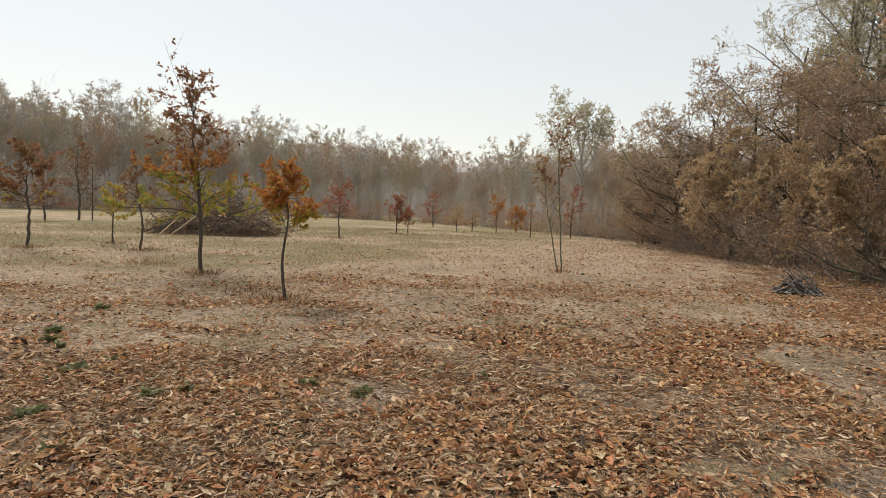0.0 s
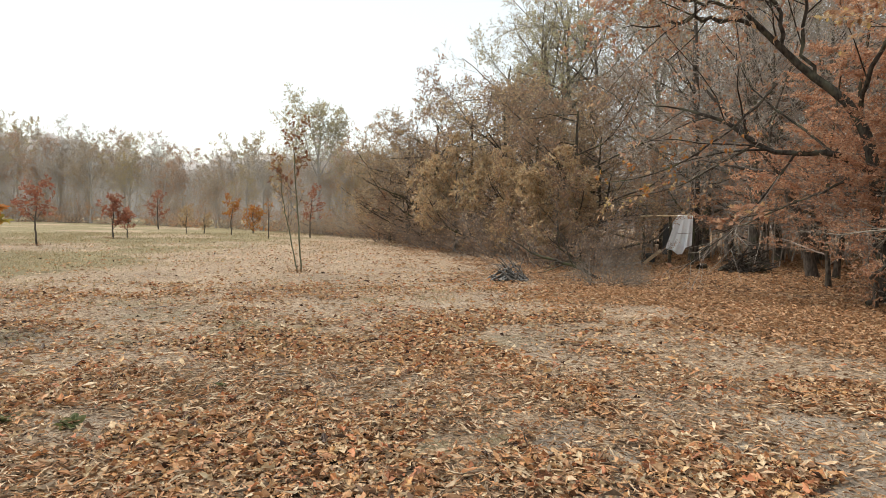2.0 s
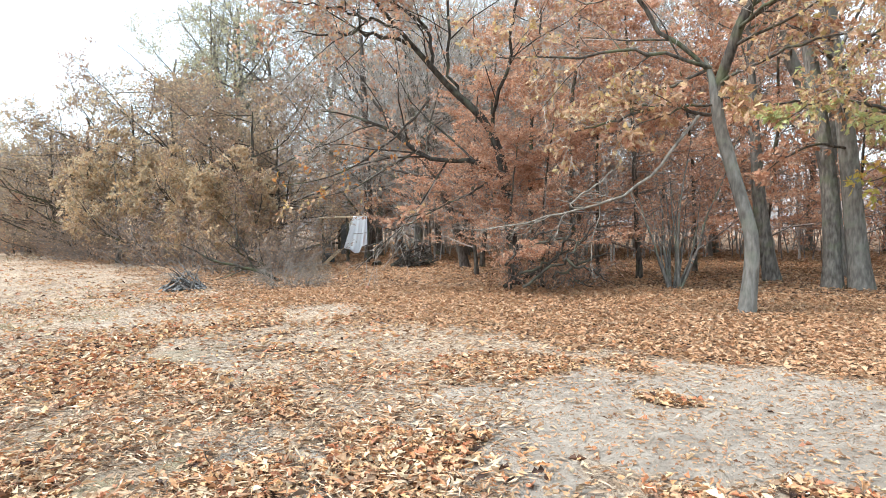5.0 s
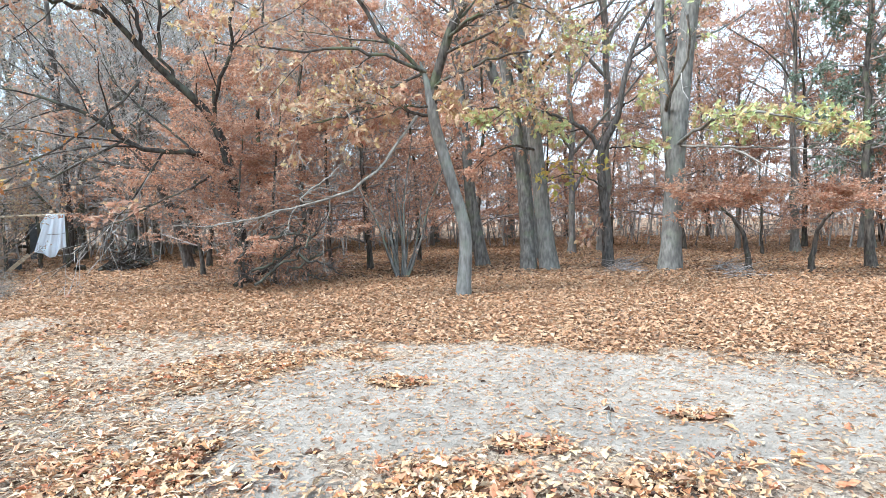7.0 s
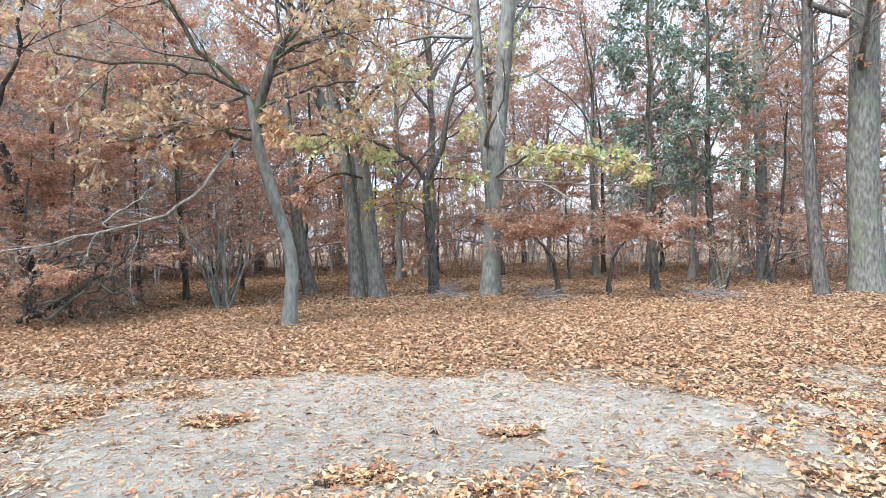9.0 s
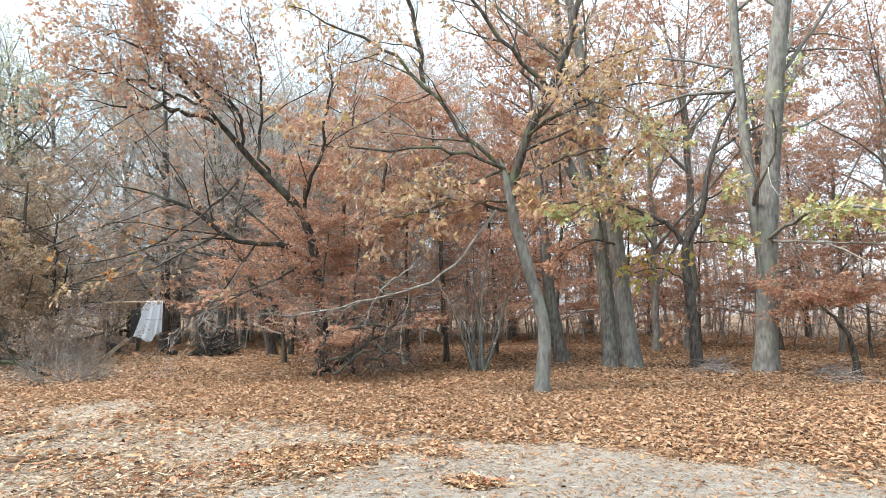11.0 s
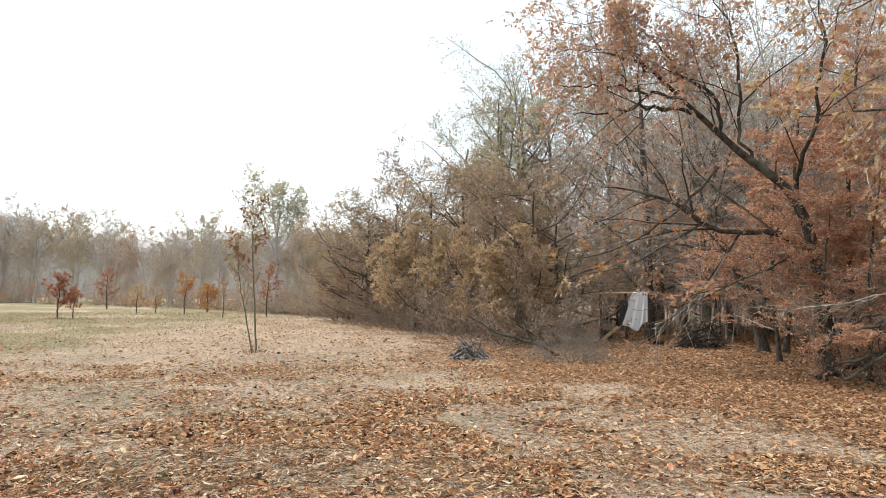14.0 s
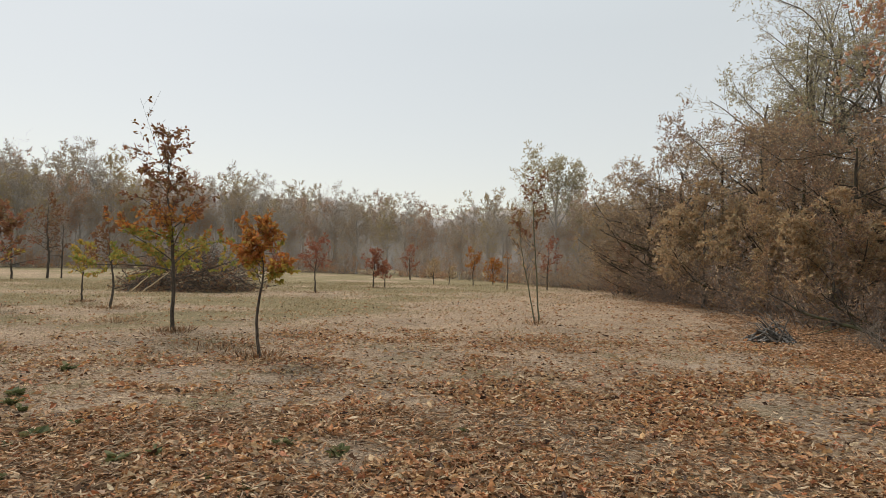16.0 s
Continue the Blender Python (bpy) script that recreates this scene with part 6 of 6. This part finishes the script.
heap("stick_heap", "low scatter of fallen sticks at the oaks' feet", (17.0, -0.9), 1.9, 0.9, 0.3, 40, 0.9, 0.016, "brush", 506, None, 0, 3)
heap("stick_heap", "low scatter of fallen sticks in the wood", (16.0, -3.4), 2.2, 0.8, 0.22, 34, 0.9, 0.016, "brush", 507, None, 0, 3)
heap("stick_heap", "fallen twigs in the wood", (15.6, -7.6), 2.4, 1.0, 0.22, 34, 0.9, 0.014, "brush", 508, None, 0, 3)

# fallen limb at the brush heap's front
limb = thing("fallen_limb", "dark fallen limb lying against the brush heap", "branch", (12.75, 7.4, 0))
part("stem", wood("stem", [stem([(-0.5, 0.25, 0.06), (0.2, -0.1, 0.32), (0.75, -0.35, 0.62)], [0.055, 0.045, 0.025], 10, np.random.default_rng(4), 0.02)], [8], "bark_darkest"), limb)
part("side_branch", wood("side_branch", [stem([(0.2, -0.1, 0.32), (0.4, -0.9, 0.3), (0.3, -1.6, 0.1)], [0.03, 0.025, 0.01], 10, np.random.default_rng(5), 0.02)], [6], "bark_darkest"), limb)

# crooked dead boughs piled on the brush heap
for k, line in enumerate(([(11.3, 6.6, 0.2), (11.5, 6.23, 0.46), (11.7, 5.87, 0.75), (11.86, 5.53, 1.21), (11.95, 5.34, 1.57)],
                          [(11.61, 5.82, 0.76), (11.83, 5.36, 0.6), (11.96, 5.06, 0.39)],
                          [(11.53, 6.8, 0.46), (11.87, 6.19, 0.76), (12.07, 5.78, 1.09), (12.23, 5.45, 1.37)],
                          [(11.3, 6.78, 0.91), (11.55, 6.35, 1.17), (11.79, 5.9, 1.22), (12.02, 5.43, 1.0)],
                          [(11.63, 6.42, 0.36), (11.83, 6.05, 0.88), (11.93, 5.85, 1.32), (11.99, 5.72, 1.71)],
                          [(11.95, 6.24, 0.36), (12.12, 5.91, 0.57), (12.33, 5.46, 0.85), (12.47, 5.15, 0.9)],
                          [(10.94, 6.8, 0.67), (11.11, 6.53, 1.03), (11.34, 6.11, 1.39), (11.51, 5.8, 1.44)])):
    g = np.random.default_rng(560 + k)
    ob = thing("fallen_limb", "crooked dark dead bough lying on the brush heap", "branch", line[0], "dead boughs on the brush heap")
    b = stem(np.array(line) - np.array(line[0]), [0.03, 0.027, 0.022, 0.012], 14, g, 0.035)
    t = shoots(g, b, 9, 0.2, 0.98, 45, 0.4, 0.45, 5, 0.2, 0.0)
    t[0][:, :, 2] = np.maximum(t[0][:, :, 2], 0.03 - line[0][2])
    part("stem", wood("stem", [b], [7], "bark_darkest"), ob)
    part("twig_work", wood("twig_work", [t], [4], "bark_darkest"), ob, kind="stuff")

# thin limbs leaning out of the thicket
for k, (x, y, turn) in enumerate([(12.2, 16.2, 205), (10.6, 13.6, 160)]):
    g = np.random.default_rng(520 + k)
    ob = thing("fallen_limb", "thin dark fallen limb leaning out of the thicket", "branch", (x, y, float(height(x, y))), turn=turn)
    b = stem([(0, 0, 0.02), (0.8, 0.1, 0.35), (1.8, 0.1, 0.6), (2.6, 0, 1.1)], [0.045, 0.04, 0.03, 0.01], 12, g, 0.02)
    t = shoots(g, b, 10, 0.2, 0.98, 45, 0.35, 0.5, 5, 0.15, 0.0)
    part("stem", wood("stem", [b], [7], "bark_dark"), ob)
    part("twig_work", wood("twig_work", [t], [4], "bark_dark"), ob, kind="stuff")


# ---- the lean-to rail with the white sheet ----
def box(name, size, at, mat, parent, label="", turn=(0, 0, 0), bevel=0.008):
    bm = bmesh.new()
    bmesh.ops.create_cube(bm, size=1, matrix=Matrix.Diagonal((*size, 1)))
    bmesh.ops.bevel(bm, geom=bm.edges[:], offset=bevel, segments=2, affect="EDGES")
    me = bpy.data.meshes.new(name)
    bm.to_mesh(me)
    bm.free()
    me.materials.append(M[mat])
    ob = part(name, me, parent, label)
    ob.matrix_basis = pose(*at, *turn)
    return ob


# local x runs along the rail, across the line of sight
shelter = thing("rail_shelter", "rough pole rail on posts with dark sheeting behind", "shelter", (16.54, 17.53, 0), turn=-45)
g = np.random.default_rng(540)
part("rail", wood("rail", [stem([(-0.95, 0, 1.71), (0, 0, 1.73), (0.95, 0, 1.75)], [0.04, 0.045, 0.05], 8, g, 0.006)], [8], "plank"), shelter, "peeled pale wooden rail")
for px_, hh in ((-0.8, 1.7), (0.12, 1.73), (0.9, 1.74)):
    part("post", wood("post", [stem([(px_, 0.02, -0.1), (px_ + 0.03, 0.0, 0.8), (px_, 0, hh)], [0.06, 0.055, 0.05], 8, g, 0.008)], [8], "bark_dark"), shelter)
box("sheeting", (0.34, 0.04, 1.15), (0.05, 0.22, 0.9), "tar", shelter, "black hanging sheeting", (4, 0, 3))
box("box", (0.42, 0.4, 0.36), (-0.6, 0.35, 0.17), "tar", shelter, "dark box on the ground")

sheet = thing("white_sheet", "white cloth sheet hung over a rail, its corner trailing", "cloth", (16.98, 17.09, 0), turn=-45)
nu, nv = 30, 40
u, v = np.meshgrid(np.linspace(0, 1, nu), np.linspace(0, 1, nv))
low = np.interp(u, [0, 0.25, 0.42, 0.6, 0.72, 1], [0.56, 0.5, 0.36, 0.38, 0.62, 0.7])
top = 1.77
zz = top - v * (top - low)
xx = (u - 0.5) * 0.52 - 0.38 * v * (1 - u) ** 1.4
yy = -0.055 - 0.05 * v * np.sin(u * 17 + 1.5 * v) - 0.03 * np.sin(u * 31 + v * 4) * v - 0.05 * v
back = np.stack([xx * 0.9, 0.06 + 0.03 * v * np.sin(u * 14), top - v * 0.45], -1)[::-1]
grid = np.concatenate([back, np.stack([(u - 0.5) * 0.52, np.full_like(u, 0.0), np.full_like(u, top + 0.012)], -1)[:1], np.stack([xx, yy, zz], -1)])
rows_ = grid.shape[0]
i, j = np.meshgrid(np.arange(nu - 1), np.arange(rows_ - 1))
o = (j * nu + i).ravel()
cloth = part("cloth", mesh_of("cloth", grid.reshape(-1, 3), np.stack([o, o + 1, o + nu + 1, o + nu], -1), None, "cloth"), sheet)
solid = cloth.modifiers.new("thickness", "SOLIDIFY")
solid.thickness = 0.006
part("tie", wood("tie", [stem([(-0.27, -0.1, 1.14), (0, -0.12, 1.12), (0.3, -0.1, 1.16)], [0.012, 0.01, 0.008], 8, g, 0.006)], [5], "twig"), sheet, "thin branch lying across the sheet")

plank = thing("leaning_plank", "pale sawn plank leaning beside the shelter", "plank", (16.0, 17.6, 0), turn=-45)
box("board", (0.12, 0.03, 0.75), (0, 0, 0.26), "plank", plank, "", (0, 48, 0), 0.004)

log = thing("cut_log", "short dark cut log lying on the leaves", "log", (15.9, 15.2, 0.09), turn=30)
part("bark", wood("bark", [stem([(-0.35, 0, 0), (0, 0.02, 0.01), (0.35, 0, 0)], [0.09, 0.1, 0.095], 8, g, 0.004)], [10], "bark_dark"), log)

# ---- weeds ----
def weed(seed, place, size, label):
    g = np.random.default_rng(seed)
    ob = thing("weed", label, "plant", (*place, float(height(*place))), "green weeds in the clearing")
    n = 34
    a = g.uniform(0, 2 * np.pi, n)
    way = np.stack([np.cos(a), np.sin(a), g.uniform(0.1, 0.8, n)], 1)
    at = g.normal(0, 0.06, (n, 3)) * size * 4
    at[:, 2] = np.abs(at[:, 2]) * 0.8
    part("foliage", leaves(g, at, way, np.array([0, 0, 1.0]) + g.normal(0, 0.5, way.shape), size * g.uniform(0.5, 1.2, n), OVAL, "weed"), ob)


for k, (x, y, size) in enumerate([(-4.37, 6.87, 0.11), (-2.33, 4.95, 0.11), (-1.14, 5.47, 0.09), (-2.1, 5.15, 0.08), (-3.4, 5.3, 0.07), (-3.0, 4.4, 0.08), (-1.5, 4.6, 0.07), (-3.2, 6.0, 0.09), (0.4, 6.0, 0.06), (-5.0, 9.0, 0.12), (-3.35, 5.66, 0.11), (-2.94, 4.47, 0.1), (-0.67, 5.27, 0.09), (-1.16, 4.4, 0.07), (-2.44, 3.88, 0.07), (-4.6, 7.3, 0.11), (-4.1, 6.6, 0.08)]):
    weed(600 + k, (x, y), size, "small clump of green weeds among the fallen leaves")


def tuft(seed, place, size, count):
    g = np.random.default_rng(seed)
    ob = thing("dry_grass_tuft", "tuft of dry straw-coloured grass at a young tree's foot", "grass tuft", (*place, float(height(*place))), "dry grass tufts in the field")
    at = np.concatenate([g.normal(0, size * 0.45, (count, 2)), np.zeros((count, 1))], 1)
    way = unit(np.concatenate([at[:, :2] * 1.2 + g.normal(0, 0.35, (count, 2)), np.full((count, 1), 0.8)], 1))
    part("blade_work", leaves(g, at, way, g.normal(0, 1, way.shape), 0.15 * g.uniform(0.4, 1.2, count), CHIP, "chaff", "blade_work", 1.2), ob, kind="stuff")


for k, (x, y, size, count) in enumerate([(-2.68, 10.4, 0.5, 240), (-5.42, 13.7, 0.6, 320), (-9.6, 19.5, 0.7, 260), (-13.0, 19.2, 0.5, 200), (-11.85, 22, 0.4, 160), (-5.37, 31.4, 0.6, 160), (-3.06, 38.7, 0.8, 200),
                                         (-3.6, 11.2, 0.6, 160), (-7.4, 15.5, 0.7, 180), (3.1, 16.8, 0.4, 120), (13.0, 24.5, 1.0, 260), (14.0, 26.8, 1.0, 260), (11.8, 33, 1.0, 260)]):
    tuft(700 + k, (x, y), size, count)

# dead twigs lying about
g = np.random.default_rng(750)
for k in range(46):
    a, r = radians(g.uniform(-125, 38)), g.uniform(3.0, 15)
    x, y = -r * math.sin(a), r * math.cos(a)
    long = g.uniform(0.15, 0.6)
    ob = thing("fallen_twig", "thin dead twig lying among the fallen leaves", "twig", (x, y, float(height(x, y)) + 0.02), "dead twigs on the ground", turn=g.uniform(0, 360))
    part("wood", wood("wood", [stem([(-long / 2, 0, 0), (0, g.normal(0, 0.03), 0.015), (long / 2, g.normal(0, 0.03), 0.0)], [0.008, 0.007, 0.003], 6, g, 0.004)], [5], "brush" if k % 2 else "twig_bare"), ob)
